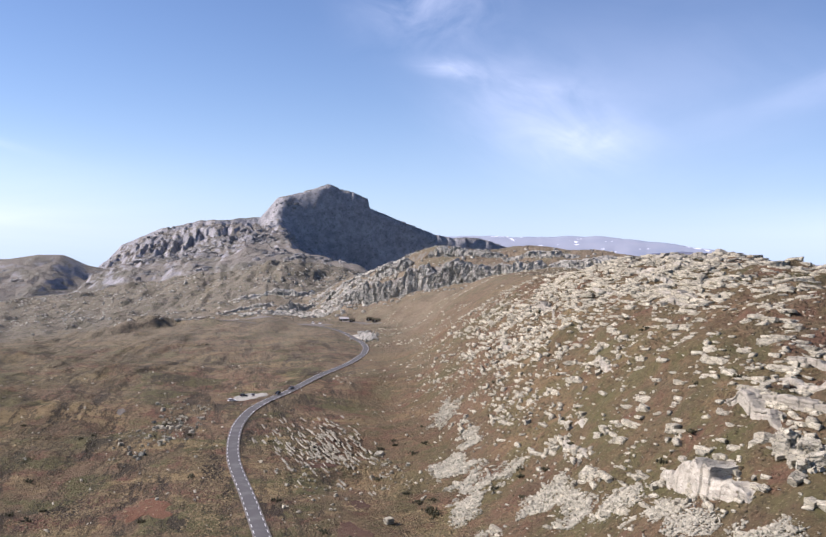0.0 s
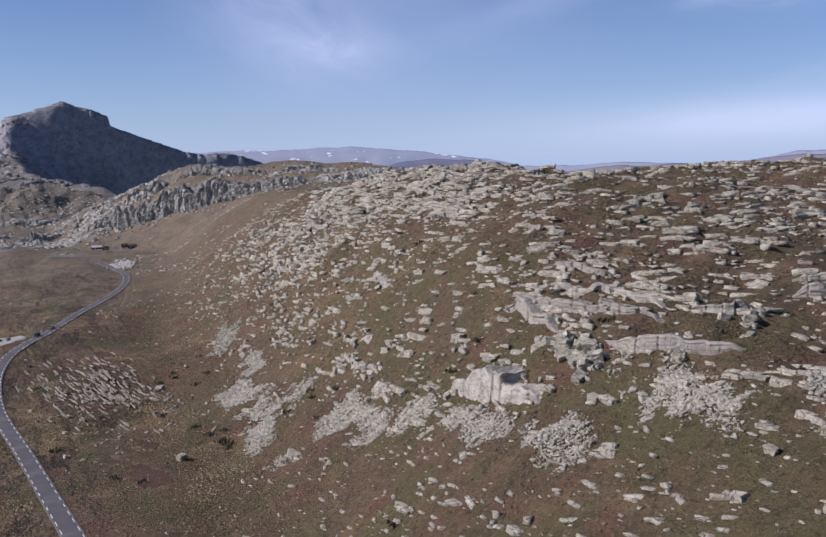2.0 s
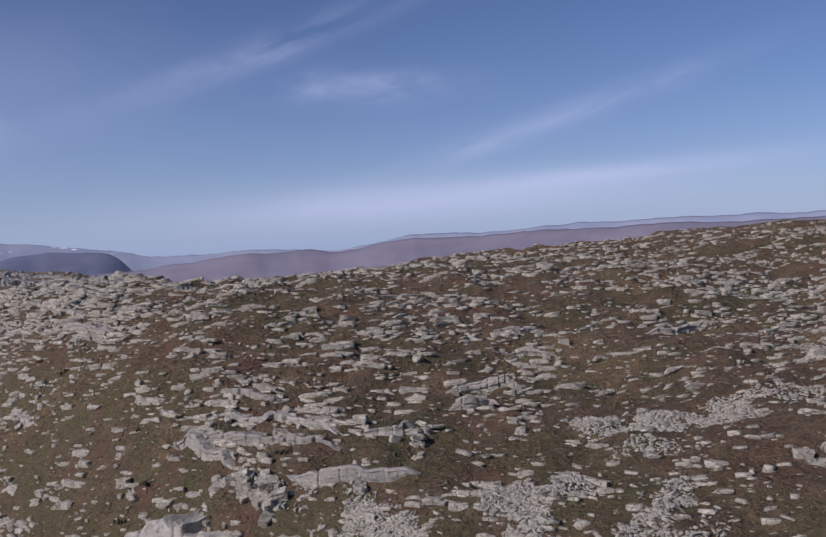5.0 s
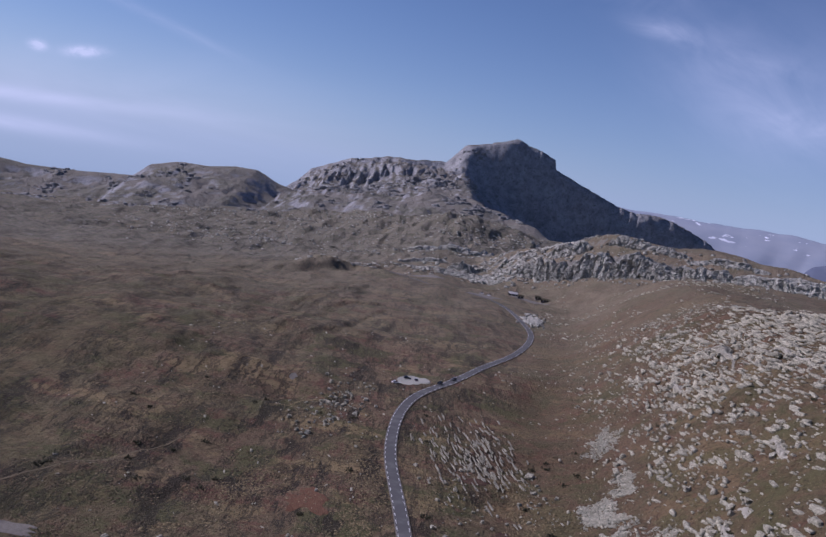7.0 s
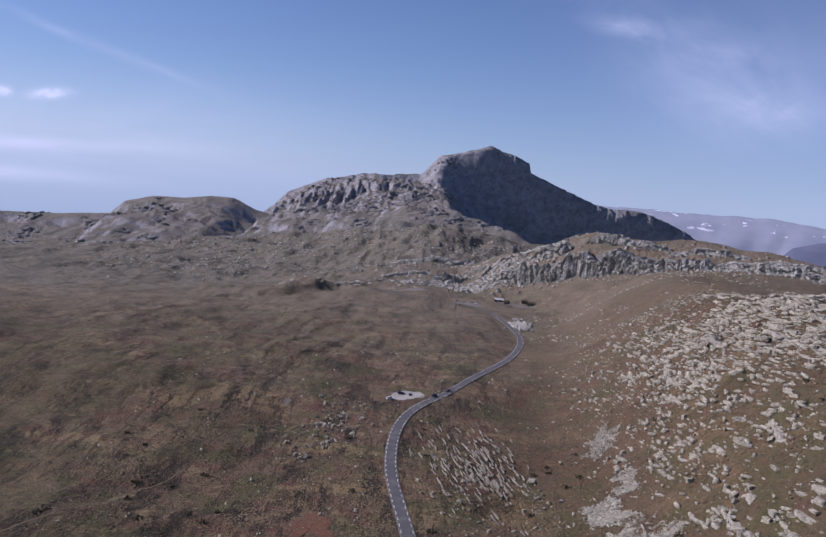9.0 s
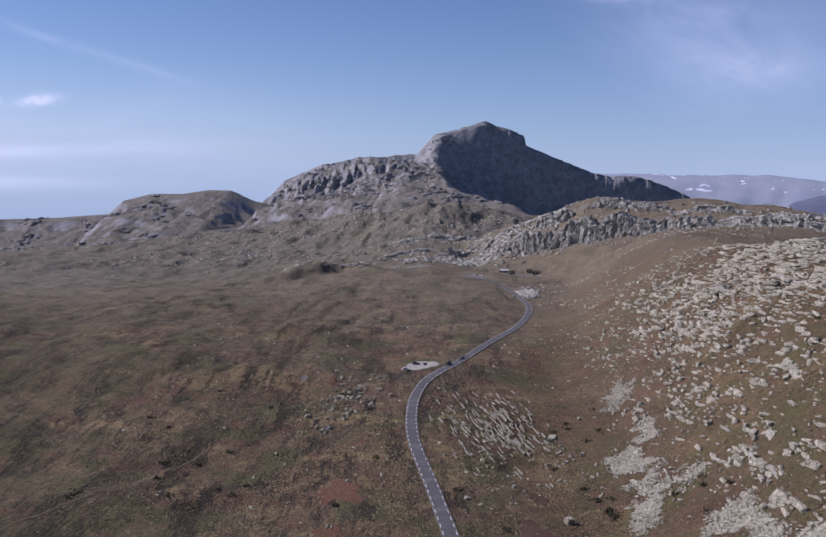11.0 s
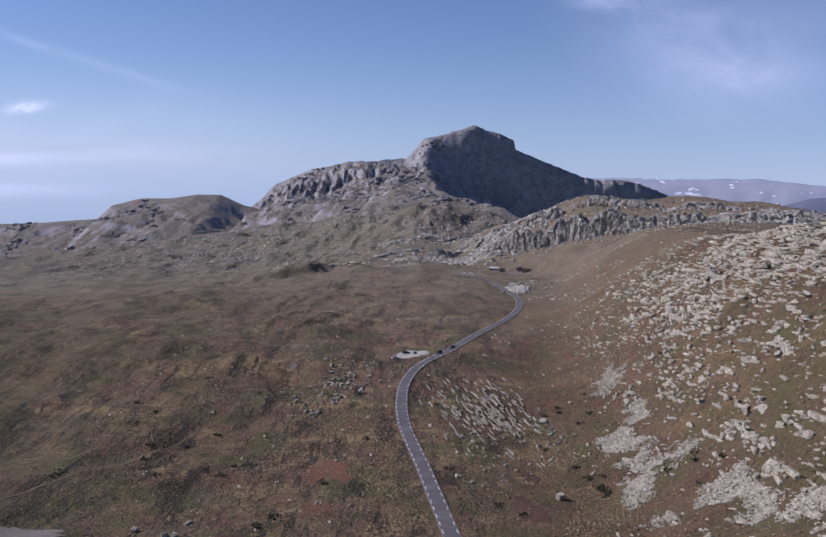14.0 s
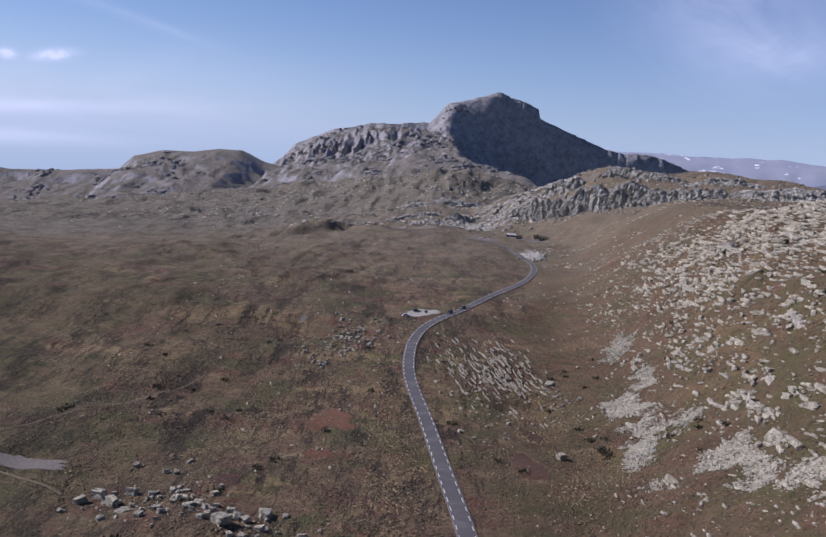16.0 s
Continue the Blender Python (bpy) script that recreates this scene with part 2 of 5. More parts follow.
def rock_material(name, dark, light, scale, lichen=0.0, jointed=True):
    k = Mat(name)
    a, b = k.noise(scale, 8, 0.7), k.noise(scale * 0.12, 4)
    c = k.mix(k.step(a, 0.3, 0.7), dark, light)
    c = k.mix(k.step(b, 0.5, 0.7), c, tuple(0.75 * v for v in light))
    each = k.math("FRACT", k.math("ADD", k.n["Geometry"].outputs["Random Per Island"], k.n.new("ShaderNodeObjectInfo").outputs["Random"]))
    c = k.mix(k.math("MULTIPLY", each, 0.42), c, tuple(0.55 * v for v in dark))
    if lichen:
        vo = k.n.new("ShaderNodeTexVoronoi")
        vo.feature = "DISTANCE_TO_EDGE"
        vo.inputs["Scale"].default_value = 1.0
        mp = k.n.new("ShaderNodeMapping")
        mp.inputs["Scale"].default_value = (0.9 * scale, 0.9 * scale, 2.6 * scale)
        warp = k.n.new("ShaderNodeVectorMath")
        warp.operation = "ADD"
        nz = k.n.new("ShaderNodeTexNoise")
        nz.inputs["Scale"].default_value, nz.inputs["Detail"].default_value = scale * 0.8, 3
        k.l.new(k.pos, nz.inputs["Vector"])
        sc = k.n.new("ShaderNodeVectorMath")
        sc.operation = "SCALE"
        sc.inputs["Scale"].default_value = 0.9 / scale
        k.l.new(nz.outputs["Color"], sc.inputs[0])
        k.l.new(k.pos, warp.inputs[0])
        k.l.new(sc.outputs[0], warp.inputs[1])
        k.l.new(warp.outputs[0], mp.inputs["Vector"])
        k.l.new(mp.outputs[0], vo.inputs["Vector"])
        joint = k.math("MULTIPLY", k.step(vo.outputs["Distance"], 0.045, 0.01), 1.0 if jointed else 0.12)
        a = k.math("SUBTRACT", a, k.math("MULTIPLY", joint, 0.5))
        c = k.mix(k.math("MULTIPLY", k.step(k.noise(scale * 2.4, 6, 0.75), 0.55, 0.68), lichen), c, (0.20, 0.20, 0.10))
        c = k.mix(k.math("MULTIPLY", k.step(k.noise(scale * 5, 5, 0.75), 0.60, 0.70), 0.7), c, (0.07, 0.065, 0.06))
        c = k.mix(k.math("MULTIPLY", k.step(k.noise(scale * 1.2, 6, 0.7, (1, 1, 5, 0)), 0.56, 0.66), 0.65), c, (0.10, 0.092, 0.08))
        c = k.mix(k.math("MULTIPLY", k.step(k.noise(scale * 1.6, 5, 0.7, (3, 3, 0.5, 0)), 0.60, 0.68), 0.6), c, (0.09, 0.083, 0.075))
        c = k.mix(k.math("MULTIPLY", joint, 0.75), c, (0.06, 0.055, 0.05))
    return k.done(c, 0.9, a, 0.8, 0.5 / scale)


def asphalt_material():
    k = Mat("asphalt")
    c = k.mix(k.noise(8, 5), (0.076, 0.074, 0.074), (0.110, 0.107, 0.106))
    c = k.mix(k.step(k.noise(0.15, 4), 0.45, 0.7), c, (0.132, 0.128, 0.125))
    return k.done(c, 0.85, k.noise(30, 3), 0.3, 0.02)


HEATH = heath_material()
ROCK = rock_material("pale_rock", (0.30, 0.279, 0.206), (0.59, 0.552, 0.428), 0.5, 0.4)
SMOOTH_ROCK = rock_material("smooth_rock", (0.28, 0.260, 0.208), (0.50, 0.468, 0.385), 0.35, 0.25, False)
FIN_ROCK = rock_material("fin_rock", (0.18, 0.168, 0.130), (0.40, 0.376, 0.295), 0.5, 0.5)
SCREE = rock_material("scree_stone", (0.26, 0.246, 0.188), (0.50, 0.475, 0.376), 0.6, 0.0)
MOUNTAIN_ROCK = rock_material("mountain_rock", (0.17, 0.166, 0.160), (0.32, 0.315, 0.305), 0.05)
CRAG_NEAR = rock_material("grey_crag", (0.27, 0.264, 0.228), (0.57, 0.553, 0.48), 0.16, 0.35)
SLOPE = slope_material()
ASPHALT = asphalt_material()
PAINT = rock_material("road_paint", (0.62, 0.62, 0.61), (0.82, 0.82, 0.80), 3.0)


# ---- noise on arrays ----
LATTICE = np.random.RandomState(7).rand(257, 257)
LATTICE[256, :], LATTICE[:, 256] = LATTICE[0, :], LATTICE[:, 0]


def value_noise(x, y):
    xi, yi = np.floor(x).astype(int), np.floor(y).astype(int)
    fx, fy = x - xi, y - yi
    fx, fy = fx * fx * fx * (fx * (fx * 6 - 15) + 10), fy * fy * fy * (fy * (fy * 6 - 15) + 10)
    a, b = xi % 256, yi % 256
    return ((LATTICE[a, b] * (1 - fx) + LATTICE[a + 1, b] * fx) * (1 - fy) + (LATTICE[a, b + 1] * (1 - fx) + LATTICE[a + 1, b + 1] * fx) * fy) * 2 - 1


def fbm(x, y, size, octaves=4, gain=0.5, shift=0.0):
    out, amp, k = 0.0, 1.0, 1.0 / size
    for i in range(octaves):
        c, s = math.cos(1.3 * i + 0.4), math.sin(1.3 * i + 0.4)
        out = out + amp * value_noise((x * c - y * s) * k + 17.3 * i + shift, (x * s + y * c) * k + 9.1 * i - shift)
        amp, k = amp * gain, k * 2.03
    return out


def smooth(lo, hi, v):
    t = np.clip((v - lo) / (hi - lo), 0, 1)
    return t * t * (3 - 2 * t)


def curve(v, *knots, soft=12.0):
    """A line through (place, value) knots, its corners rounded."""
    ks = np.array(knots, float)
    return sum(np.interp(v + o * soft, ks[:, 0], ks[:, 1]) for o in (-1.0, -0.5, 0.0, 0.5, 1.0)) / 5


# ---- the road's line ----
ROAD = [(34, -260, 0), (26, -60, 0), (17, 90, 0), (12.5, 150, 0), (7.8, 210, 0), (3, 252, 0), (-2.8, 302, 0), (-10, 362, 0), (-10.5, 412, 1),
        (-6, 450, 1.5), (2, 475, 2.5), (17, 505, 4), (36, 555, 5), (63, 634, 3), (82, 718, 0), (90, 789, -2), (88, 870, -4), (79, 943, -4),
        (63, 998, -5), (40, 1026, -6), (4, 1052, -8), (-35, 1108, -10), (-90, 1190, -16), (-170, 1290, -34)]


def spline(points, step):
    """Points along a Catmull-Rom line."""
    p = [Vector(q) for q in points]
    p = [2 * p[0] - p[1], *p, 2 * p[-1] - p[-2]]
    out = []
    for a, b, c, d in zip(p, p[1:], p[2:], p[3:]):
        n = max(1, int((c - b).length / step))
        for i in range(n):
            t = i / n
            out.append(0.5 * (2 * b + (c - a) * t + (2 * a - 5 * b + 4 * c - d) * t * t + (3 * b - a - 3 * c + d) * t ** 3))
    return out + [p[-2]]


ROAD_LINE = spline(ROAD, 4.0)
ROAD_XYZ = np.array(ROAD_LINE)


# ---- the land ----
def foot_of_hill(y):
    return curve(y, (-600, 10), (0, 20), (170, 34), (270, 60), (460, 72), (700, 104), (900, 140), (1100, 175), (2000, 300), soft=60)


def base_height(x, y):
    lift = curve(y, (-1000, 0), (500, 0), (800, 0), (1100, -6), (1600, -30), (2100, -30), (2600, 0), (3600, 24), (5000, 20), soft=150)
    drop = 0.21 * np.maximum(0, -(x - 5)) * (0.75 * smooth(350, 1900, y) + 0.25 * smooth(500, 1150, y))
    floor = 150 + 190 * smooth(1700, 3200, y)
    west = smooth(-250, -900, x) * smooth(1300, 2400, y)
    return lift * (1 - west) - floor * (1 - np.exp(-drop / floor))


def hill_height(x, y):
    s = x - foot_of_hill(y)
    rise = curve(s, (-400, 0), (0, 0), (20, 8), (60, 40), (85, 56), (110, 65), (160, 72), (300, 80), (500, 86), (900, 94), (2500, 60), (5000, -60), soft=10)
    gain = curve(y, (-600, 0.9), (100, 0.8), (170, 0.86), (240, 1.0), (300, 1.08), (450, 1.17), (560, 1.08), (700, 0.98), (1000, 0.95), (1500, 0.5), (2200, 0.0), soft=40)
    gain = 1 + (gain - 1) * np.where(y < 1000, smooth(40, 120, s) * (1 - smooth(250, 500, s)), 1)
    lower = 66 * smooth(200, 520, s) * smooth(390, 540, y) - 7 * smooth(280, 500, s) * (1 - smooth(180, 380, y))
    return rise * gain - lower * (1 - smooth(1200, 2000, y)) * (1 - smooth(800, 2500, s))


def crag_line(x):
    return 1215 - (x - 140) * 0.95 + 14 * value_noise(x / 55, x * 0 + 3.3)


def crag_foot(x):
    return curve(x, (60, -20), (100, -2), (128, 9), (163, 17), (192, 27), (220, 33), (247, 41), (278, 52), (302, 59), (330, 63), (352, 69), (420, 68), (500, 48), (600, 15), (800, -30), soft=12)


def crag_ridge(x, y, h):
    """The ridge of grey crags behind the brown slope: a long rise, then two steps."""
    d = (y - crag_line(x)) / 1.4
    top = curve(x, (60, -20), (100, 10), (140, 42), (166, 57), (189, 65), (206, 77), (228, 85), (250, 86), (266, 83), (310, 83), (347, 88), (409, 87), (461, 79), (497, 70), (523, 64), (620, 24), (900, -40), soft=8)
    wide = np.clip(110 + 1.1 * (x - 140), 90, 260)
    foot, keep = crag_foot(x), (1 - smooth(60, 330, d)) * smooth(60, 120, x)
    out = h + smooth(-1, 0, (d + 8) / wide) * np.maximum(0, foot - h) * keep
    steps = 0.60 * smooth(3, 15, d) + 0.14 * smooth(12, 38, d) + 0.26 * smooth(38, 48, d)
    return out + steps * np.maximum(0, top - out) * keep


def knolls(x, y, h):
    """Small hills by the road's far end, steep on their shaded side."""
    u, v = (x + 150) * 0.71 + (y - 1165) * 0.71, -(x + 150) * 0.71 + (y - 1165) * 0.71
    h = h + 16 * np.exp(-(u / 95) ** 2) * np.exp(-(v / np.where(v < 0, 15.0, 60.0)) ** 2) * (1 + 0.3 * fbm(x, y, 40, 3))
    for kx, ky, kr, kh in ((-58, 1118, 26, 11), (14, 1010, 24, 6), (-100, 1135, 30, 5)):
        h = h + kh * np.exp(-((x - kx) / kr) ** 2 - ((y - ky) / kr) ** 2)
    for kx, ky, kr, kh in ((60, 1620, 170, 30), (110, 2050, 260, 44), (-80, 2250, 300, 36), (300, 2300, 240, 18), (-330, 2500, 300, 30)):
        h = h + kh * np.exp(-((x - kx) / kr) ** 2 - ((y - ky) / (kr * 0.7)) ** 2) * (1 + 0.25 * fbm(x, y, kr * 0.5, 4, 0.55))
    return h


def land_height(x, y):
    h = base_height(x, y) + hill_height(x, y)
    h = crag_ridge(x, y, h)
    h = h + 4 * np.exp(-((x - 222) / 44) ** 2 - ((y - 452) / 60) ** 2) + 5 * np.exp(-((x - 112) / 45) ** 2 - ((y - 1085) / 50) ** 2)
    h = h - 7.5 * smooth(228, 264, x) * (1 - smooth(390, 470, x)) * smooth(320, 400, y) * (1 - smooth(700, 900, y)) + 2.5 * smooth(430, 500, x) * (1 - smooth(900, 1300, x)) * (1 - smooth(390, 480, y))
    h = h + 5.5 * np.exp(-((x - 62) / 62) ** 2 - ((y - 585) / 105) ** 2)
    h = h - 85 * smooth(120, 520, x) * smooth(2250, 3300, y)
    h = h - 190 * smooth(1050, 1900, np.hypot(x, y)) * smooth(0.42, 0.58, x / np.maximum(y, 1.0)) * smooth(-200, 0, y)
    h = knolls(x, y, h)
    away = smooth(0, 60, np.abs(x - np.interp(y, ROAD_XYZ[:, 1], ROAD_XYZ[:, 0])))
    far = smooth(500, 2500, y)
    h = h + away * (3.5 * fbm(x, y, 120, 3) + 1.6 * fbm(x, y, 34, 3)) + far * 9 * fbm(x, y, 420, 4) * away
    s = x - foot_of_hill(y)
    moor = smooth(-20, -70, x) * smooth(200, 320, y) * (1 - smooth(1500, 2600, y))
    h = h + moor * (1.8 * fbm(x * 1.3, y * 0.4 + 0.1 * x, 60, 5, 0.65) + 3.0 * fbm(x * 0.5, y, 150, 2))
    ph = -0.034 * x + 0.006 * y + 1.0 * fbm(x * 1.3, y * 0.5, 130, 3)
    fr = ph - np.floor(ph)
    broken = smooth(-0.25, 0.3, fbm(x, y, 75, 3, 0.6, 4.0))
    h = h + smooth(-10, -60, x) * smooth(330, 480, y) * (1 - smooth(1500, 2200, y)) * broken * 1.9 * (smooth(0.0, 0.13, fr) - fr)
    slope = smooth(1350, 1900, y) * (1 - smooth(60, 420, x))
    h = h + slope * (13 * (0.45 - np.abs(fbm(x, y, 210, 5, 0.6))) + 5 * (0.4 - np.abs(fbm(x * 1.2, y * 0.8, 60, 3, 0.6))))
    rocky = smooth(5, 60, s) * (1 - smooth(600, 1200, s)) * (1 - 0.9 * smooth(500, 680, y))
    h = h + rocky * 1.5 * fbm(x, y * 1.4, 15, 3, 0.6)
    return h


def road_distance(x, y):
    d = np.full(x.shape, 1e9)
    z = np.zeros(x.shape)
    near = np.abs(x - np.interp(y, ROAD_XYZ[:, 1], ROAD_XYZ[:, 0])) < 120
    xs, ys = x[near], y[near]
    dn, zn = np.full(xs.shape, 1e9), np.zeros(xs.shape)
    for px, py, pz in ROAD_XYZ:
        q = np.hypot(xs - px, ys - py)
        m = q < dn
        dn[m], zn[m] = q[m], pz
    d[near], z[near] = dn, zn
    return d, z


def ground_height(x, y):
    x, y = np.asarray(x, float), np.asarray(y, float)
    h = land_height(x, y)
    d, z = road_distance(x, y)
    w = 1 - smooth(5.5, 22, d)
    return h * (1 - w) + (z - 0.35) * w


def graded(lo, a, b, hi, step, growth):
    out = list(np.arange(a, b, step))
    s, v = step, b
    while v < hi:
        out.append(v)
        s *= growth
        v += s
    out.append(hi)
    s, v = step, a - step
    while v > lo:
        out.insert(0, v)
        s *= growth
        v -= s
    return np.array([lo] + out)


def sheet(name, xs, ys, height, material):
    """A sheet of land over a grid."""
    gx, gy = np.meshgrid(xs, ys)
    gz = height(gx, gy)
    nx, ny = len(xs), len(ys)
    me = bpy.data.meshes.new(name)
    idx = np.arange(nx * ny).reshape(ny, nx)
    quads = np.stack([idx[:-1, :-1], idx[:-1, 1:], idx[1:, 1:], idx[1:, :-1]], -1).reshape(-1, 4)
    me.vertices.add(nx * ny)
    me.vertices.foreach_set("co", np.stack([gx, gy, gz], -1).ravel())
    me.loops.add(quads.size)
    me.loops.foreach_set("vertex_index", quads.ravel())
    me.polygons.add(len(quads))
    me.polygons.foreach_set("loop_start", np.arange(0, quads.size, 4))
    me.polygons.foreach_set("use_smooth", np.ones(len(quads), bool))
    me.update(calc_edges=True)
    me.materials.append(material)
    return new(name, me)


GX, GY = graded(-4900, -130, 330, 4900, 2.8, 1.011), graded(-4900, 120, 560, 4900, 2.8, 1.0055)
GZ = ground_height(*np.meshgrid(GX, GY))


def levels(x, y):
    """The height of the ground sheet."""
    x, y = np.asarray(x, float), np.asarray(y, float)
    i, j = np.clip(np.searchsorted(GX, x) - 1, 0, len(GX) - 2), np.clip(np.searchsorted(GY, y) - 1, 0, len(GY) - 2)
    u, v = (x - GX[i]) / (GX[i + 1] - GX[i]), (y - GY[j]) / (GY[j + 1] - GY[j])
    return (GZ[j, i] * (1 - u) + GZ[j, i + 1] * u) * (1 - v) + (GZ[j + 1, i] * (1 - u) + GZ[j + 1, i + 1] * u) * v


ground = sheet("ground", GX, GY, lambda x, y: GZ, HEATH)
tagged(ground, "rolling autumn heath in brown and olive", "ground", kind="structure")


def mountain_crest(x):
    return np.interp(x, *np.array([(-1500, -320), (-900, -220), (-712, -60), (-641, -3), (-589, 62), (-490, 105), (-424, 137), (-267, 170), (-141, 177), (-18, 201), (54, 279),
                                   (143, 305), (264, 345), (358, 328), (442, 291), (451, 251), (579, 204), (745, 145), (827, 130), (890, 137), (960, 131), (1047, 108),
                                   (1120, 82), (1167, 62), (1214, 34), (1240, 0), (1500, -60), (2200, -90)]).T)


def soft_crest(x):
    return sum(mountain_crest(x + o) for o in (-90, -60, -30, 0, 30, 60, 90)) / 7


def mountain_height(x, y):
    d = 3900 - y + 30 * fbm(x, y, 220, 3)
    c = mountain_crest(x) + 4.5 * fbm(x, x * 0 + 2.0, 70, 4, 0.6) * (1 - smooth(380, 470, x))
    ribs = np.abs(fbm(x, y * 0.14, 52, 4, 0.6))
    band = smooth(100 + 150 * ribs, 240 + 190 * ribs, d)
    tall = 28 * smooth(-620, -420, x) * (1 - smooth(-60, 60, x)) * (0.55 + 0.6 * fbm(x, x * 0 + 5.0, 190, 3)) + 6
    spur = 72 + 0.04 * np.clip(d, 0, 700) + 0.35 * np.maximum(0, d - 700)

    def shoulder(top):
        return top - 20 * smooth(0, 60, d) - 0.15 * np.clip(d, 0, 420) - 0.10 * np.maximum(0, d - 420) - np.maximum(0, top - 185) * smooth(15, 190, d)

    left = shoulder(c) - tall * band
    plane = shoulder(mountain_crest(spur)) - 0.78 * (x - spur)
    even = c + (soft_crest(x) - c) * smooth(0, 120, d)
    right = even + (np.minimum(plane, even) - even) * smooth(-20, 100, d)
    side = smooth(-40, 40, x - spur)
    h = left * (1 - side) + np.where(d > 0, right, c) * side - 0.5 * np.maximum(0, -d)
    rough = smooth(5, 90, np.abs(d)) * (1 - 0.72 * side)
    h = h + rough * (15 * fbm(x, y, 170, 5, 0.55) + 8 * (np.abs(fbm(x * 1.5, y * 0.5, 46, 5, 0.62)) - 0.3) * smooth(1100, 150, d) + 5 * fbm(x, y, 22, 3, 0.6) * smooth(1300, 300, d))
    return np.maximum(h, -340 + 20 * fbm(x, y, 300, 2))


mountain = sheet("mountain", np.concatenate([np.arange(-1500, -800, 12.0), np.arange(-800, 900, 5.0), np.arange(900, 2200, 9.0)]), np.concatenate([np.arange(2300, 3100, 14.0), np.arange(3100, 4000, 7.0), np.arange(4000, 4100, 20.0), np.arange(4100, 4700, 40.0)]), mountain_height, SLOPE)
tagged(mountain, "flat-topped rocky mountain with a shaded steep face", "mountain")


def hump_height(x, y):
    c = np.interp(x, *np.array([(-3000, -150), (-1900, -100), (-1595, -120), (-1395, -108), (-1175, -84), (-1119, -32), (-1021, -3), (-901, 2), (-802, 20), (-711, 22), (-622, -15), (-400, -60), (0, -140)]).T)
    d = np.abs(3400 - y + 20 * fbm(x, y, 150, 3))
    return c - 0.24 * d - 10 * smooth(20, 140, d) + 9 * smooth(10, 110, d) * fbm(x, y, 130, 5, 0.6) - 5 * smooth(10, 90, d) * (np.abs(fbm(x * 1.2, y * 0.7, 55, 5, 0.66)) - 0.3)


hill = sheet("hill", np.arange(-2600, 0, 9.0), np.concatenate([np.arange(2300, 3500, 9.0), np.arange(3500, 4300, 40.0)]), hump_height, SLOPE)
tagged(hill, "low rounded rocky hill in haze", "hill")


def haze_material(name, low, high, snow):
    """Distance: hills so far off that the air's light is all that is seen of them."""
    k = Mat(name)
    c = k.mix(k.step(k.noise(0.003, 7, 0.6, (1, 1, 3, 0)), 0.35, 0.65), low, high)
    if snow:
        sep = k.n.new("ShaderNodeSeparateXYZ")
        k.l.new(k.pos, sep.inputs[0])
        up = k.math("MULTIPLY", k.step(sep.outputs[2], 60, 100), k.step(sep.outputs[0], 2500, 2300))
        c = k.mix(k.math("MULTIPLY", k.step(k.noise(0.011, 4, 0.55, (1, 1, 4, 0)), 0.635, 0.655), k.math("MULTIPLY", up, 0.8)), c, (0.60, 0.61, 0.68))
    # The haze is painted in: one hazy colour serves as base and as glow.
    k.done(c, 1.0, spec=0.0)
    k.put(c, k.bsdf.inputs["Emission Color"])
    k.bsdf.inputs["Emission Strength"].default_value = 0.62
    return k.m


def far_range(name, radius, depth, material, label, rough, *knots):
    """A far skyline: crest heights by azimuth."""
    angles = np.arange(-110, 170, 0.12)
    plain_crest = curve(angles, *knots, soft=0.6)
    crest = plain_crest + rough * fbm(angles * 60.0, angles * 0 + radius, 130, 5, 0.55)
    steps = 14
    verts, faces = [], []
    for a, top, soft in zip(angles, crest, plain_crest):
        s, c = math.sin(radians(a)), math.cos(radians(a))
        for j in range(steps + 1):
            f = j / steps
            r = radius - depth * (1 - f)
            z = -380 + (soft + (top - soft) * f ** 4 + 380) * (1 - (1 - f) ** 1.6)
            r += 40 * (1 - f) * float(value_noise(np.array(a * 1.3 + j * 0.4), np.array(j * 0.7)))
            verts.append((r * s, r * c, z))
        verts.append(((radius + 60) * s, (radius + 60) * c, -380))
    w = steps + 2
    for i in range(len(angles) - 1):
        for j in range(w - 1):
            faces.append((i * w + j, i * w + w + j, i * w + w + 1 + j, i * w + 1 + j))
    me = bpy.data.meshes.new(name)
    me.from_pydata(verts, [], faces)
    me.polygons.foreach_set("use_smooth", np.ones(len(faces), bool))
    me.materials.append(material)
    return tagged(new(name, me), label, "backdrop", kind="structure")


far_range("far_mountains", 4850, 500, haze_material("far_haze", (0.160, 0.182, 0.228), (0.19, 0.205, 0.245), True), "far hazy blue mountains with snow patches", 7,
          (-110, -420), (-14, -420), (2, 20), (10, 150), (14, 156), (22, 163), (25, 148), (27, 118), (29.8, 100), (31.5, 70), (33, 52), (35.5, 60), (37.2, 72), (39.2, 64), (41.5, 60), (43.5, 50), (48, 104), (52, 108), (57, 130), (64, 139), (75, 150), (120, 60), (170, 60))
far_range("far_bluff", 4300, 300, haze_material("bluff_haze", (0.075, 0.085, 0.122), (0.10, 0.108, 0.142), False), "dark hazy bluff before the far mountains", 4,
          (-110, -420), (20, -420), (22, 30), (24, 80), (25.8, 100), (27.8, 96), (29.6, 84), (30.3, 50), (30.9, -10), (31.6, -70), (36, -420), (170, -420))
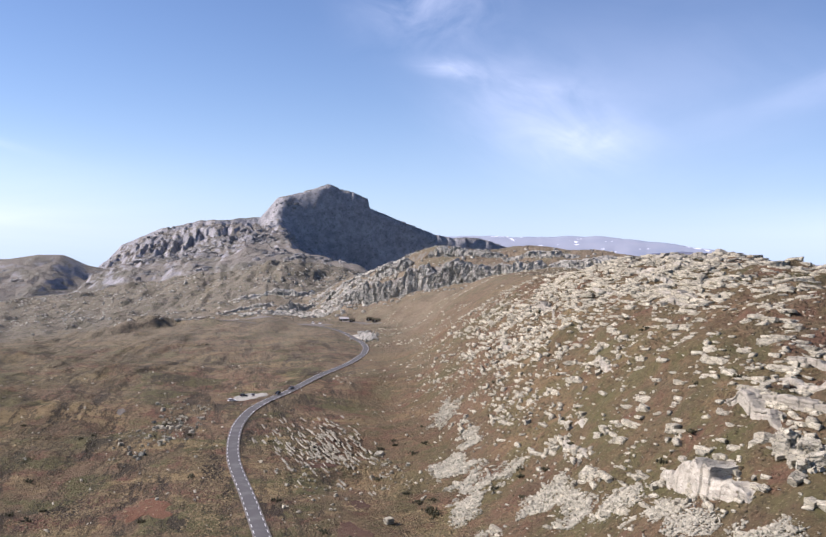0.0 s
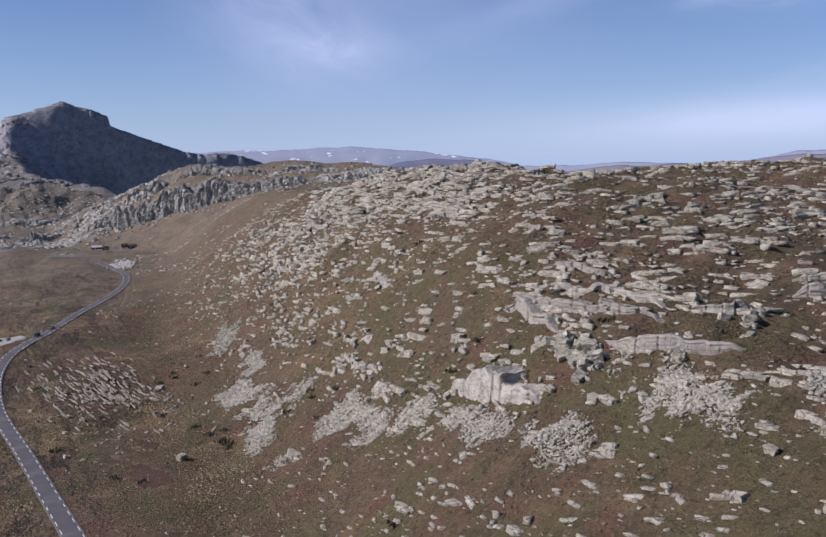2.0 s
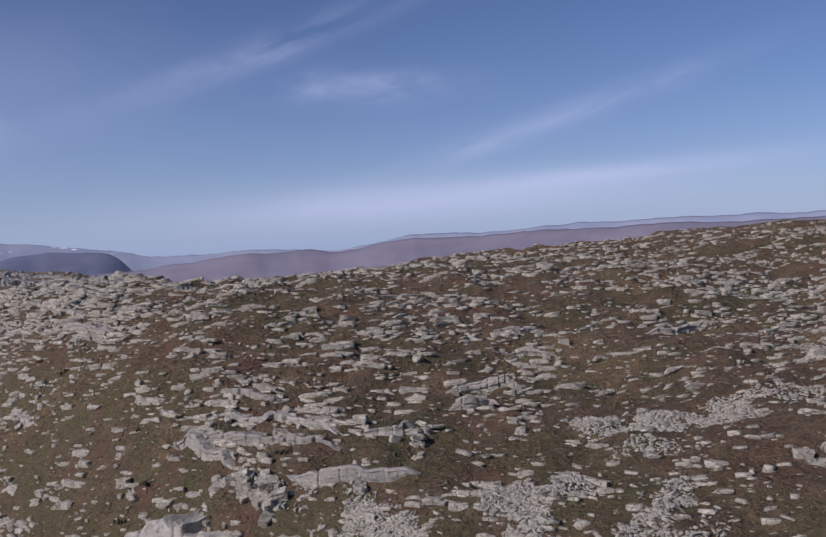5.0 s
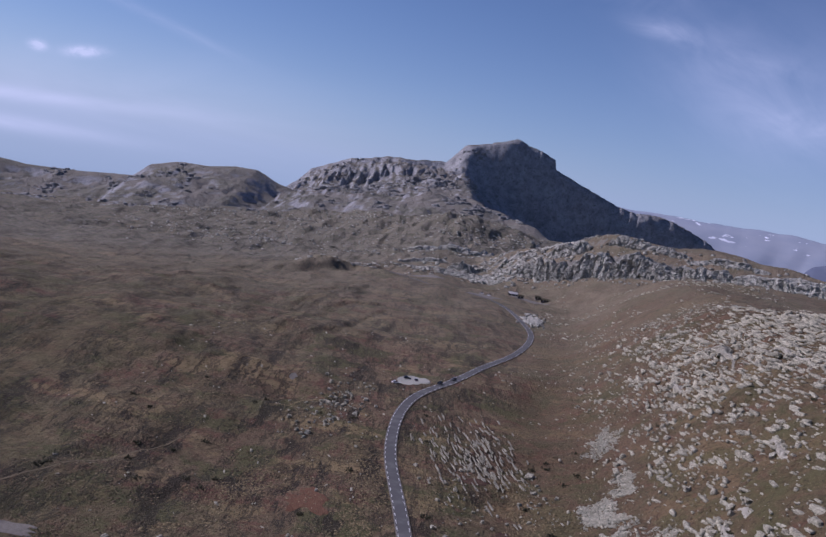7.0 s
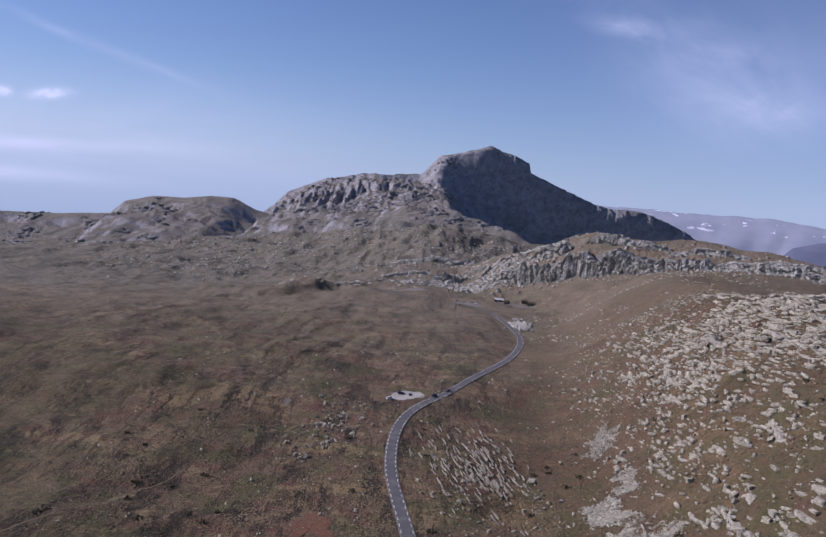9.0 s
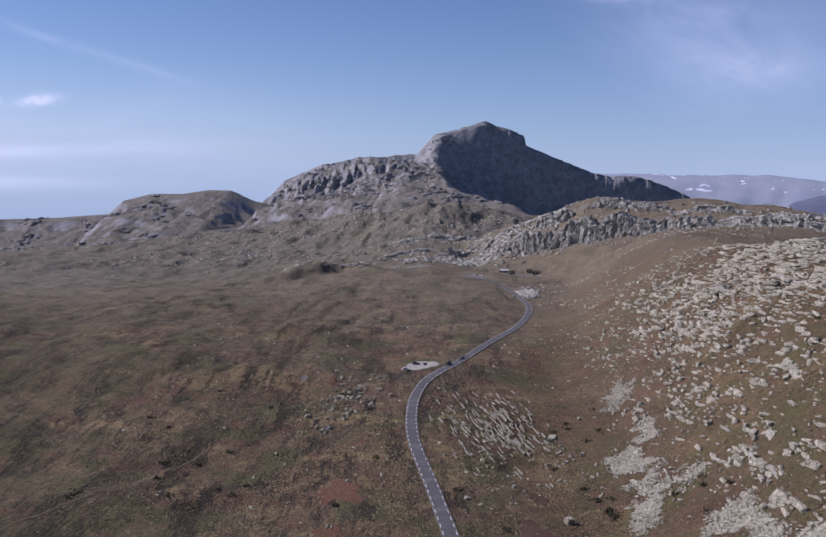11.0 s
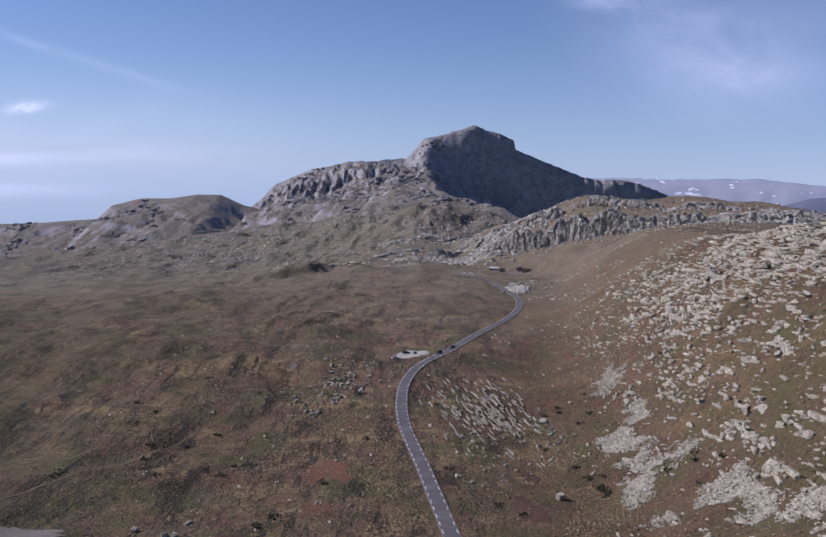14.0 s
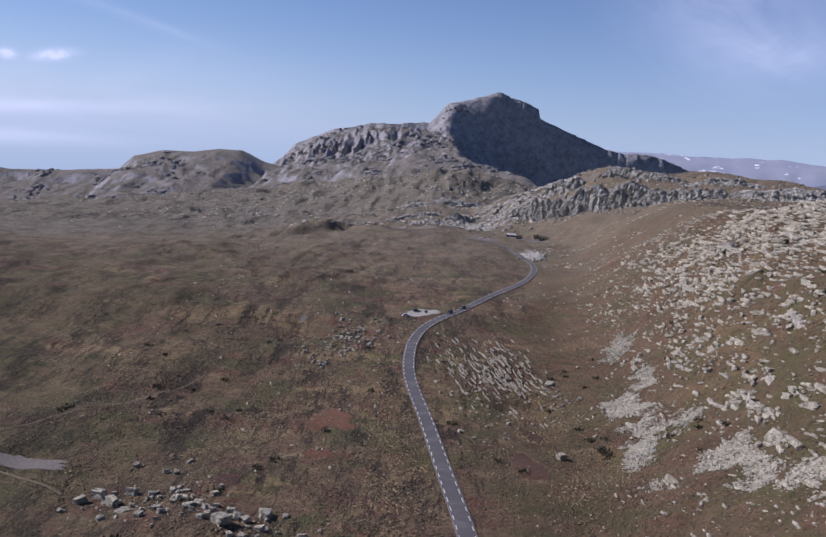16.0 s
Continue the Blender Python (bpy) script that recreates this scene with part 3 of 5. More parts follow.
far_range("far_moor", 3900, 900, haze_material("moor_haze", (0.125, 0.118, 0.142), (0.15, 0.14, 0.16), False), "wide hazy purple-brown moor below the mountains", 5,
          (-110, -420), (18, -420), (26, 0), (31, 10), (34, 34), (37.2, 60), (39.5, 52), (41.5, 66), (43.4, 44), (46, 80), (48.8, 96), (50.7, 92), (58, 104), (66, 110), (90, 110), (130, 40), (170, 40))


def ribbon(name, line, half, lift, material, offset=0.0):
    """A strip along a line."""
    bm = bmesh.new()
    prev = None
    for i, p in enumerate(line):
        d = (line[min(i + 1, len(line) - 1)] - line[max(i - 1, 0)]).to_2d().normalized()
        n = Vector((d.y, -d.x, 0))
        pair = [bm.verts.new(p + n * (offset + e) + Vector((0, 0, lift))) for e in (-half, half)]
        if prev:
            bm.faces.new((prev[0], prev[1], pair[1], pair[0]))
        prev = pair
    me = bpy.data.meshes.new(name)
    bm.to_mesh(me)
    me.materials.append(material)
    return new(name, me)


GRAVEL = rock_material("gravel", (0.16, 0.145, 0.125), (0.27, 0.25, 0.22), 1.4)
PALE_GRAVEL = rock_material("pale_gravel", (0.29, 0.282, 0.245), (0.45, 0.438, 0.385), 1.2)
EARTH = rock_material("bare_earth", (0.15, 0.12, 0.075), (0.22, 0.175, 0.105), 0.9)
STREAM = rock_material("stream_stones", (0.14, 0.126, 0.108), (0.24, 0.217, 0.186), 1.2)
BOG = rock_material("bog", (0.070, 0.040, 0.027), (0.100, 0.058, 0.038), 0.5)
RUST = rock_material("rust_bog", (0.112, 0.053, 0.030), (0.150, 0.078, 0.044), 0.5)

shoulder = ribbon("road_shoulder", ROAD_LINE, 2.75, -0.06, GRAVEL)
tagged(shoulder, "narrow gravel shoulder along the asphalt road", "shoulder", kind="structure")
road = ribbon("road", ROAD_LINE, 2.35, 0.05, ASPHALT)
tagged(road, "narrow grey asphalt road with broken white edge lines", "road", kind="structure")


def edge_lines():
    """Broken white lines along both edges of the road."""
    line = spline(ROAD, 0.5)
    at, bm = 0.0, bmesh.new()
    for i in range(1, len(line) - 1):
        a, b = line[i], line[i + 1]
        if at % 6.0 < 3.0 and 60 < a.y < 960:
            d = (b - a).to_2d().normalized()
            n = Vector((d.y, -d.x, 0))
            for side in (-2.1, 2.1):
                q = [bm.verts.new(p + n * (side + e) + Vector((0, 0, 0.075))) for p, e in ((a, -0.12), (a, 0.12), (b, 0.12), (b, -0.12))]
                bm.faces.new(q)
        at += (b - a).length
    me = bpy.data.meshes.new("edge_line")
    bm.to_mesh(me)
    me.materials.append(PAINT)
    ob = new("edge_line", me)
    ob.parent = road
    tagged(ob, "broken white edge lines on asphalt", kind="stuff")


edge_lines()


def patch(name, x, y, rx, ry, turn, material, label, category, lift=0.12, seed=0, ragged=0.25):
    """A patch of other ground, laid on the heath, with an uneven rim."""
    bm = bmesh.new()
    c, s = math.cos(radians(turn)), math.sin(radians(turn))
    rings, spokes = 7, 40
    rows = []
    for i in range(rings + 1):
        row = []
        for j in range(spokes):
            a = 2 * math.pi * j / spokes
            k = 1 + ragged * (float(value_noise(np.array(2.2 * math.cos(a) + seed), np.array(2.2 * math.sin(a) + seed))) + 0.5 * float(value_noise(np.array(6 * math.cos(a) + seed), np.array(6 * math.sin(a)))))
            u, v = rx * k * i / rings * math.cos(a), ry * k * i / rings * math.sin(a)
            px, py = x + u * c - v * s, y + u * s + v * c
            row.append(bm.verts.new((px, py, float(levels(px, py)) + (lift if i < rings else -0.3))))
        rows.append(row)
    for i in range(rings):
        for j in range(spokes):
            k = (j + 1) % spokes
            bm.faces.new((rows[i][j], rows[i + 1][j], rows[i + 1][k], rows[i][k]) if i else (rows[1][j], rows[1][k], rows[0][j]))
    bmesh.ops.remove_doubles(bm, verts=rows[0], dist=0.01)
    me = bpy.data.meshes.new(name)
    bm.to_mesh(me)
    me.materials.append(material)
    return tagged(new(name, me), label, category, kind="structure")


# dry grass: centre, half length, half width and turn of each strip
DRY_STRIPS = ((-58, 300, 22, 2.4, 62), (-70, 262, 12, 2.0, 40), (-95, 395, 26, 2.0, 55), (-60, 420, 20, 1.8, 60), (-120, 330, 20, 2.0, 60), (-40, 350, 14, 2.0, 70),
              (-61.5, 300, 21, 3.0, 82), (-57, 322, 8, 3.6, 60), (-104, 420, 16, 1.8, 60), (5, 330, 30, 3.0, 96), (-16, 330, 46, 6.0, 94), (-9, 255, 34, 6.0, 96), (40, 330, 40, 7.0, 80), (52, 262, 30, 8.0, 80))


def track(name, points, half, material, label):
    line = [Vector((p.x, p.y, float(levels(p.x, p.y)) + 0.15)) for p in spline([(*q, 0) for q in points], 2.5)]
    return tagged(ribbon(name, line, half, 0.0, material), label, "path", kind="structure")


patch("gravel_pad", -6, 500, 10, 14, 5, PALE_GRAVEL, "pale gravel parking place beside the road", "parking place", 0.3, 1, 0.2)
patch("gravel_pad", 118, 1076, 24, 13, -5, GRAVEL, "trodden gravel yard between the huts", "yard", 0.3, 2)
patch("gravel_pad", 62, 1022, 22, 11, -35, GRAVEL, "grey gravel parking place beside the road", "parking place", 0.3, 3)
patch("gravel_pad", -20, 1140, 34, 16, -4, GRAVEL, "pale gravel pit above the road", "gravel pit", 0.3, 4)
patch("stream_gravel", -117, 240, 19, 4.5, -6, STREAM, "grey stony stream bed in the heath", "stream bed", 0.12, 6, 0.3)
patch("bog", 29, 264, 6, 15, 12, BOG, "dark wet bog hollow in the heath", "bog", 0.12, 7)
patch("bog", 34, 300, 4, 8, 0, BOG, "dark wet bog hollow in the heath", "bog", 0.12, 8)
patch("bog", -35.5, 263, 5, 6.5, 0, RUST, "rust-red bog hollow in the heath", "bog", 0.12, 9)
patch("bog", -35, 300, 8, 12, 20, RUST, "rust-red bog hollow in the heath", "bog", 0.10, 10, 0.5)
patch("bog", 25, 352, 7, 4, 20, BOG, "dark pool between the rock fins", "bog", 0.12, 11)
patch("bog", -57, 232, 5, 5, 0, BOG, "dark wet bog hollow in the heath", "bog", 0.12, 12)
patch("sand_patch", -68, 462, 2.2, 4, 0, STREAM, "small bare gravel patch in the heath", "bare ground", 0.12, 13)
patch("cut_slope", 98, 868, 6, 28, 8, PALE_GRAVEL, "pale blasted rock slope beside the bend", "rock cutting", 0.6, 16, 0.3)
track("footpath", [(-150, 225), (-134, 250), (-130, 264), (-121, 284), (-104, 318), (-92, 350)], 0.35, EARTH, "narrow trodden footpath through the heath")
track("footpath", [(-140, 238), (-124, 234), (-110, 228), (-98, 222)], 0.5, EARTH, "narrow trodden footpath along the stream bed")
track("footpath", [(72, 972), (80, 995), (84, 1030), (98, 1054)], 1.2, EARTH, "pale gravel drive up to the huts")
track("footpath", [(140, 1080), (170, 1078), (205, 1072)], 0.8, EARTH, "narrow trodden footpath across the slope")


# ---- stones ----
def hull(seed, flat=0.0):
    """An angular block within a unit box: corner points and triangles."""
    rs = random.Random(seed)
    bm = bmesh.new()
    for sx in (-0.5, 0.5):
        for sy in (-0.5, 0.5):
            for sz in (-0.5, 0.5):
                k = 0.34 if sz > 0 else 0.16
                bm.verts.new((sx * (1 - rs.uniform(0, k + flat)), sy * (1 - rs.uniform(0, k + flat)), sz * (1 - rs.uniform(0, 0.25))))
    for _ in range(4):
        p = [rs.uniform(-0.48, 0.48) for _ in range(3)]
        p[rs.randrange(3)] = rs.choice((-0.52, 0.52))
        bm.verts.new(p)
    res = bmesh.ops.convex_hull(bm, input=bm.verts)
    loose = [v for v in bm.verts if not v.link_faces]
    bmesh.ops.delete(bm, geom=loose, context="VERTS")
    bmesh.ops.triangulate(bm, faces=bm.faces)
    bm.verts.index_update()
    out = np.array([v.co for v in bm.verts]), np.array([[v.index for v in f.verts] for f in bm.faces])
    bm.free()
    return out


BLOCKS = [hull(i) for i in range(14)]
SLABS = [hull(100 + i, 0.22) for i in range(14)]


def weathered(seed, flat, cuts):
    """A block with bedding planes, chipped corners and an uneven skin."""
    co, tris = hull(seed, flat)
    bm = bmesh.new()
    vs = [bm.verts.new(c) for c in co]
    for t in tris:
        bm.faces.new([vs[i] for i in t])
    bmesh.ops.subdivide_edges(bm, edges=bm.edges[:], cuts=cuts, use_grid_fill=True)
    bm.verts.index_update()
    for v in bm.verts:
        p = v.co.copy()
        bed = math.floor(p.z * 4.5 + 0.5 * noise.noise(p * 1.5 + Vector((seed, 0, 0))))
        side = 1 + 0.09 * math.sin(bed * 12.9898 + seed)
        skin = noise.noise_vector(p * 3.1 + Vector((0, seed, 0))) * 0.07 + noise.noise_vector(p * 8 + Vector((seed, 0, 0))) * 0.03
        v.co = Vector((p.x * side, p.y * side, p.z)) + skin
    bmesh.ops.triangulate(bm, faces=bm.faces)
    out = np.array([v.co for v in bm.verts]), np.array([[v.index for v in f.verts] for f in bm.faces])
    bm.free()
    return out


WORN_BLOCKS = [weathered(i, 0.12, 4) for i in range(14)]
WORN_SLABS = [weathered(100 + i, 0.3, 3) for i in range(14)]
ROUGH_SLABS = [weathered(100 + i, 0.3, 1) for i in range(14)]
ROUGH_BLOCKS = [weathered(i, 0.05, 1) for i in range(14)]


def block_mesh(name, shape, material):
    me = bpy.data.meshes.new(name)
    me.from_pydata(shape[0].tolist(), [], shape[1].tolist())
    me.materials.append(material)
    return me


class Heap:
    """Many stones joined into one mesh."""

    def __init__(self):
        self.v, self.f, self.n = [], [], 0

    def add(self, shape, m):
        v = np.array(shape[0]) @ np.array(m.to_3x3()).T + np.array(m.translation)
        self.v.append(v)
        self.f.append(shape[1] + self.n)
        self.n += len(v)

    def build(self, name, material):
        v, f = np.concatenate(self.v), np.concatenate(self.f)
        me = bpy.data.meshes.new(name)
        me.vertices.add(len(v))
        me.vertices.foreach_set("co", v.ravel())
        me.loops.add(f.size)
        me.loops.foreach_set("vertex_index", f.ravel().astype(np.int32))
        me.polygons.add(len(f))
        me.polygons.foreach_set("loop_start", np.arange(0, f.size, 3))
        me.update(calc_edges=True)
        me.materials.append(material)
        return new(name, me)


def level(x, y):
    return float(levels(x, y))


def strike(x):
    """The way the beds of rock run, in degrees from +x."""
    return -80 + 38 * float(smooth(110, 220, x))


def stone_pose(x, y, z, turn, size, lean=0.0, tip=0.0):
    return pose(x, y, z, lean, tip, turn) @ Matrix.Diagonal((*size, 1))


GULLIES = (((104, 230), (119, 252), (131, 265), (140, 271), (160, 289), (176, 310)), ((128, 128), (132, 133), (154, 151), (180, 174), (215, 200)))


def gully(x, y):
    """How near a place is to one of the grassy strips that run up the hill (1: at its edge)."""
    best = 9.0
    for line in GULLIES:
        for (ax, ay), (bx, by) in zip(line, line[1:]):
            dx, dy = bx - ax, by - ay
            t = max(0.0, min(1.0, ((x - ax) * dx + (y - ay) * dy) / (dx * dx + dy * dy)))
            best = min(best, math.hypot(x - ax - t * dx, y - ay - t * dy) / 4.0)
    return best


# centre, half lengths, turn and cover of each field of broken stones
SCREE_FIELDS = ((110, 137, 7, 19, -18, 1.0), (121, 107, 7, 13, -40, 1.0), (134, 101, 5, 6, -40, 0.7), (103, 118, 3, 8, -20, 0.35),
                (81, 247, 6, 12, -8, 0.9), (83, 226, 6, 11, -8, 1.0), (88, 205, 5, 14, -4, 1.0), (88, 180, 4, 13, -2, 0.95), (91, 149, 5, 10, -18, 0.8),
                (72, 328, 8, 16, -20, 1.0), (85, 352, 5, 14, -14, 0.8), (71, 300, 6, 16, -12, 0.9), (64, 275, 5, 10, -16, 0.8), (86, 296, 5, 10, -30, 0.8), (90, 425, 6, 22, -16, 0.6),
                (63, 243, 5, 8, 0, 0.5), (170, 116, 8, 8, -42, 0.8), (177, 106, 8, 7, -42, 0.8), (158, 98, 7, 6, -42, 0.5), (121, 78, 9, 8, -30, 0.7), (115, 67, 8, 8, -30, 0.6), (137, 82, 6, 6, -40, 0.6),
                (112, 176, 4, 12, -12, 0.8), (186, 95, 10, 8, -42, 0.5), (205, 88, 14, 8, -42, 0.4))


def scree_cover(xs, ys):
    """How fully broken stones cover each place, 0 to 1."""
    out = np.zeros(np.shape(xs))
    for cx, cy, rx, ry, turn, cover in SCREE_FIELDS:
        c, sn = math.cos(radians(turn)), math.sin(radians(turn))
        u, v = (xs - cx) * c + (ys - cy) * sn, -(xs - cx) * sn + (ys - cy) * c
        r = np.hypot(u / rx, v / ry) + 0.6 * fbm(xs, ys, 9, 4, 0.65)
        out = np.maximum(out, cover * (1 - smooth(0.55, 1.25, r)))
    return out


def near_road(x, y):
    return abs(x - float(np.interp(y, ROAD_XYZ[:, 1], ROAD_XYZ[:, 0])))


def hillside_slabs():
    """Beds of pale rock that stand out of the hillside in rows, and the blocks between them."""
    rs = random.Random(5)
    n = 74000
    xs = np.array([rs.uniform(60, 640) for _ in range(n)])
    ys = np.array([rs.uniform(30, 640) for _ in range(n)])
    s = xs - foot_of_hill(ys)
    st = np.radians(-80 + 38 * smooth(110, 220, xs))
    u, v = xs * np.cos(st) + ys * np.sin(st), -xs * np.sin(st) + ys * np.cos(st)
    rows = fbm(u, v * 4.0, 26, 3, 0.55, 3.1)
    clump = fbm(xs, ys, 44, 3, 0.55, 8.0)
    cap = np.exp(-((xs - 200) / 55) ** 2 - ((ys - 430) / 75) ** 2)
    heapy = np.exp(-((xs - 138) / 26) ** 2 - ((ys - 448) / 52) ** 2)
    layered = np.exp(-((xs - 136) / 16) ** 2 - ((ys - 195) / 34) ** 2) + np.exp(-((xs - 172) / 12) ** 2 - ((ys - 345) / 40) ** 2)
    dens = 0.32 + 0.50 * rows + 0.26 * clump + 1.25 * cap + 1.0 * heapy + 0.6 * layered
    dens = dens * smooth(6, 46, s) * (1 - smooth(520, 640, ys)) * (1 - 0.6 * smooth(380, 560, xs))
    dens = dens * (1 - 0.6 * smooth(200, 130, ys) * (1 - smooth(130, 230, xs)))
    dens = np.where(scree_cover(xs, ys) > 0.25, 0.04, dens)
    hs = levels(xs, ys)
    picks = []
    for i in range(n):
        if rs.random() > dens[i] * 0.74 or gully(xs[i], ys[i]) < 1:
            continue
        near = math.hypot(xs[i], ys[i])
        big = rs.random() ** 2.4
        long = 1.5 + 6.0 * big + 1.8 * cap[i] + 1.4 * layered[i]
        long *= min(1.0, 0.35 + near / 420)
        size = (long, long * rs.uniform(0.22, 0.42), 0.55 + 1.35 * big * rs.uniform(0.5, 1.4))
        if rs.random() < 0.16:
            q = 0.7 + 2.0 * rs.random() ** 2.4
            size = (q * rs.uniform(0.9, 1.5), q, q * rs.uniform(0.7, 1.2))
        picks.append((near, xs[i], ys[i], hs[i], size, rs.randrange(14), rs.gauss(0, 13), rs.uniform(-10, 10), rs.uniform(-9, 9)))
    picks.sort(key=lambda q: -q[4][0] * q[4][2] / q[0])
    meshes = [block_mesh("flat_rock", sh, ROCK) for sh in WORN_SLABS]
    heap = Heap()
    for i, (near, x, y, z, size, kind, turn, lean, tip) in enumerate(picks):
        m = stone_pose(x, y, z + size[2] * 0.10, strike(x) + turn, size, lean, tip)
        if i < 290:
            ob = new("flat_rock", meshes[kind])
            ob.matrix_world = m
            shape = "long flat slab" if size[0] > 6 else "angular block"
            tagged(ob, f"{shape} of pale grey weathered rock bedded in the hillside", "rock", "rock slabs on the hillside")
        else:
            heap.add(ROUGH_SLABS[kind] if near < 330 else SLABS[kind], m)
    tagged(heap.build("rock_outcrops", ROCK), "countless pale grey rock beds standing out of brown heath", "rocks", kind="stuff")


hillside_slabs()


def scree():
    """Fields of broken pale stones at the foot of the hill and under the ledges."""
    rs = random.Random(11)
    heap = Heap()
    for cx, cy, rx, ry, turn, cover in SCREE_FIELDS:
        c, sn = math.cos(radians(turn)), math.sin(radians(turn))
        count = int(rx * ry * 95)
        us, vs = np.array([rs.uniform(-1.4, 1.4) * rx for _ in range(count)]), np.array([rs.uniform(-1.4, 1.4) * ry for _ in range(count)])
        xs, ys = cx + us * c - vs * sn, cy + us * sn + vs * c
        keep, hs = scree_cover(xs, ys), levels(xs, ys)
        for x, y, z, k in zip(xs, ys, hs, keep):
            if rs.random() > k ** 1.8 or near_road(x, y) < 8:
                continue
            q = 0.18 + 0.60 * rs.random() ** 3
            heap.add(BLOCKS[rs.randrange(14)], stone_pose(x, y, z + q * 0.18, rs.uniform(0, 360), (q * rs.uniform(1.2, 2.6), q, q * rs.uniform(0.35, 0.7)), rs.uniform(-35, 35), rs.uniform(-35, 35)))
    tagged(heap.build("scree", SCREE), "fields of broken pale grey stones below the ledges", "scree", kind="stuff")


scree()


def part(name, shape, m, material, parent):
    """A block of a larger thing."""
    ob = new(name, block_mesh(name, shape, material))
    ob.parent = parent
    ob.matrix_local = m
    return ob


def rock_face(line, high, joint, seed, x0, y0, z0):
    """A jointed wall of rock along a line on the hill: columns that stand proud or back, in beds, with a top that runs back into the slope."""
    rs = random.Random(seed)
    n = len(line)
    edges, at = [], 0.0
    while at < n * 0.4:
        at += joint * rs.uniform(0.5, 1.6)
        edges.append((at, rs.uniform(-0.45, 0.45), rs.uniform(0.82, 1.1), rs.uniform(-0.25, 0.25)))
    beds = [(k + rs.uniform(-0.2, 0.2)) / 4 for k in range(1, 4)]
    bed_out = [0.0] + [rs.uniform(-0.35, 0.3) for _ in beds]
    rows, verts = 11, []
    for i, p in enumerate(line):
        t = (line[min(i + 1, n - 1)] - line[max(i - 1, 0)]).normalized()
        out = Vector((t.y, -t.x, 0))
        if level(p.x + out.x * 2, p.y + out.y * 2) > level(p.x - out.x * 2, p.y - out.y * 2):
            out = -out
        a = i * 0.4
        e = next((q for q in edges if q[0] >= a), edges[-1])
        crack = min(abs(q[0] - a) for q in edges) < 0.21
        lens = (1 - abs(2 * i / (n - 1) - 1) ** 2.6)
        tall = max(0.5, high * lens * e[2] * (0.9 + 0.25 * float(fbm(np.array(a), np.array(seed * 7.0), 6, 3))))
        foot = level(p.x + out.x * 0.8, p.y + out.y * 0.8) - 0.7
        for j in range(rows + 1):
            v = j / rows
            b = sum(v > q for q in beds)
            skin = 0.10 * float(fbm(np.array(a), np.array(v * tall * 1.4 + seed), 2.6, 2, 0.5)) + 0.5 * float(fbm(np.array(a), np.array(v * tall + seed), 9, 2))
            edge = any(abs(v - q) < 0.05 for q in beds)
            k = e[1] + bed_out[b] + e[3] * v + skin - (0.3 if crack else 0) - (0.12 if edge else 0) - 0.10 * tall * v - (0.35 if j == rows else 0)
            q = p + out * k
            verts.append((q.x - x0, q.y - y0, foot + (tall + 0.7) * v - z0))
        for back, drop in ((0.7, 0.0), (1.5, 0.12), (2.6, 0.5)):
            q = p - out * (0.3 + back * (0.5 + 0.35 * tall))
            ground_z, top = level(q.x, q.y), foot + tall + 0.7
            z = max(min(top + 0.25 * float(fbm(np.array(q.x), np.array(q.y), 3, 2)), top), ground_z - 0.1) * (1 - drop) + (ground_z - 0.5) * drop
            verts.append((q.x - x0, q.y - y0, z - z0))
    w = rows + 4
    faces = [(i * w + j, i * w + w + j, i * w + w + 1 + j, i * w + 1 + j) for i in range(n - 1) for j in range(w - 1)]
    bm = bmesh.new()
    vs = [bm.verts.new(c) for c in verts]
    for f in faces:
        bm.faces.new([vs[k] for k in f])
    bmesh.ops.recalc_face_normals(bm, faces=bm.faces)
    me = bpy.data.meshes.new("face")
    bm.to_mesh(me)
    bm.free()
    me.materials.append(SMOOTH_ROCK)
    return me


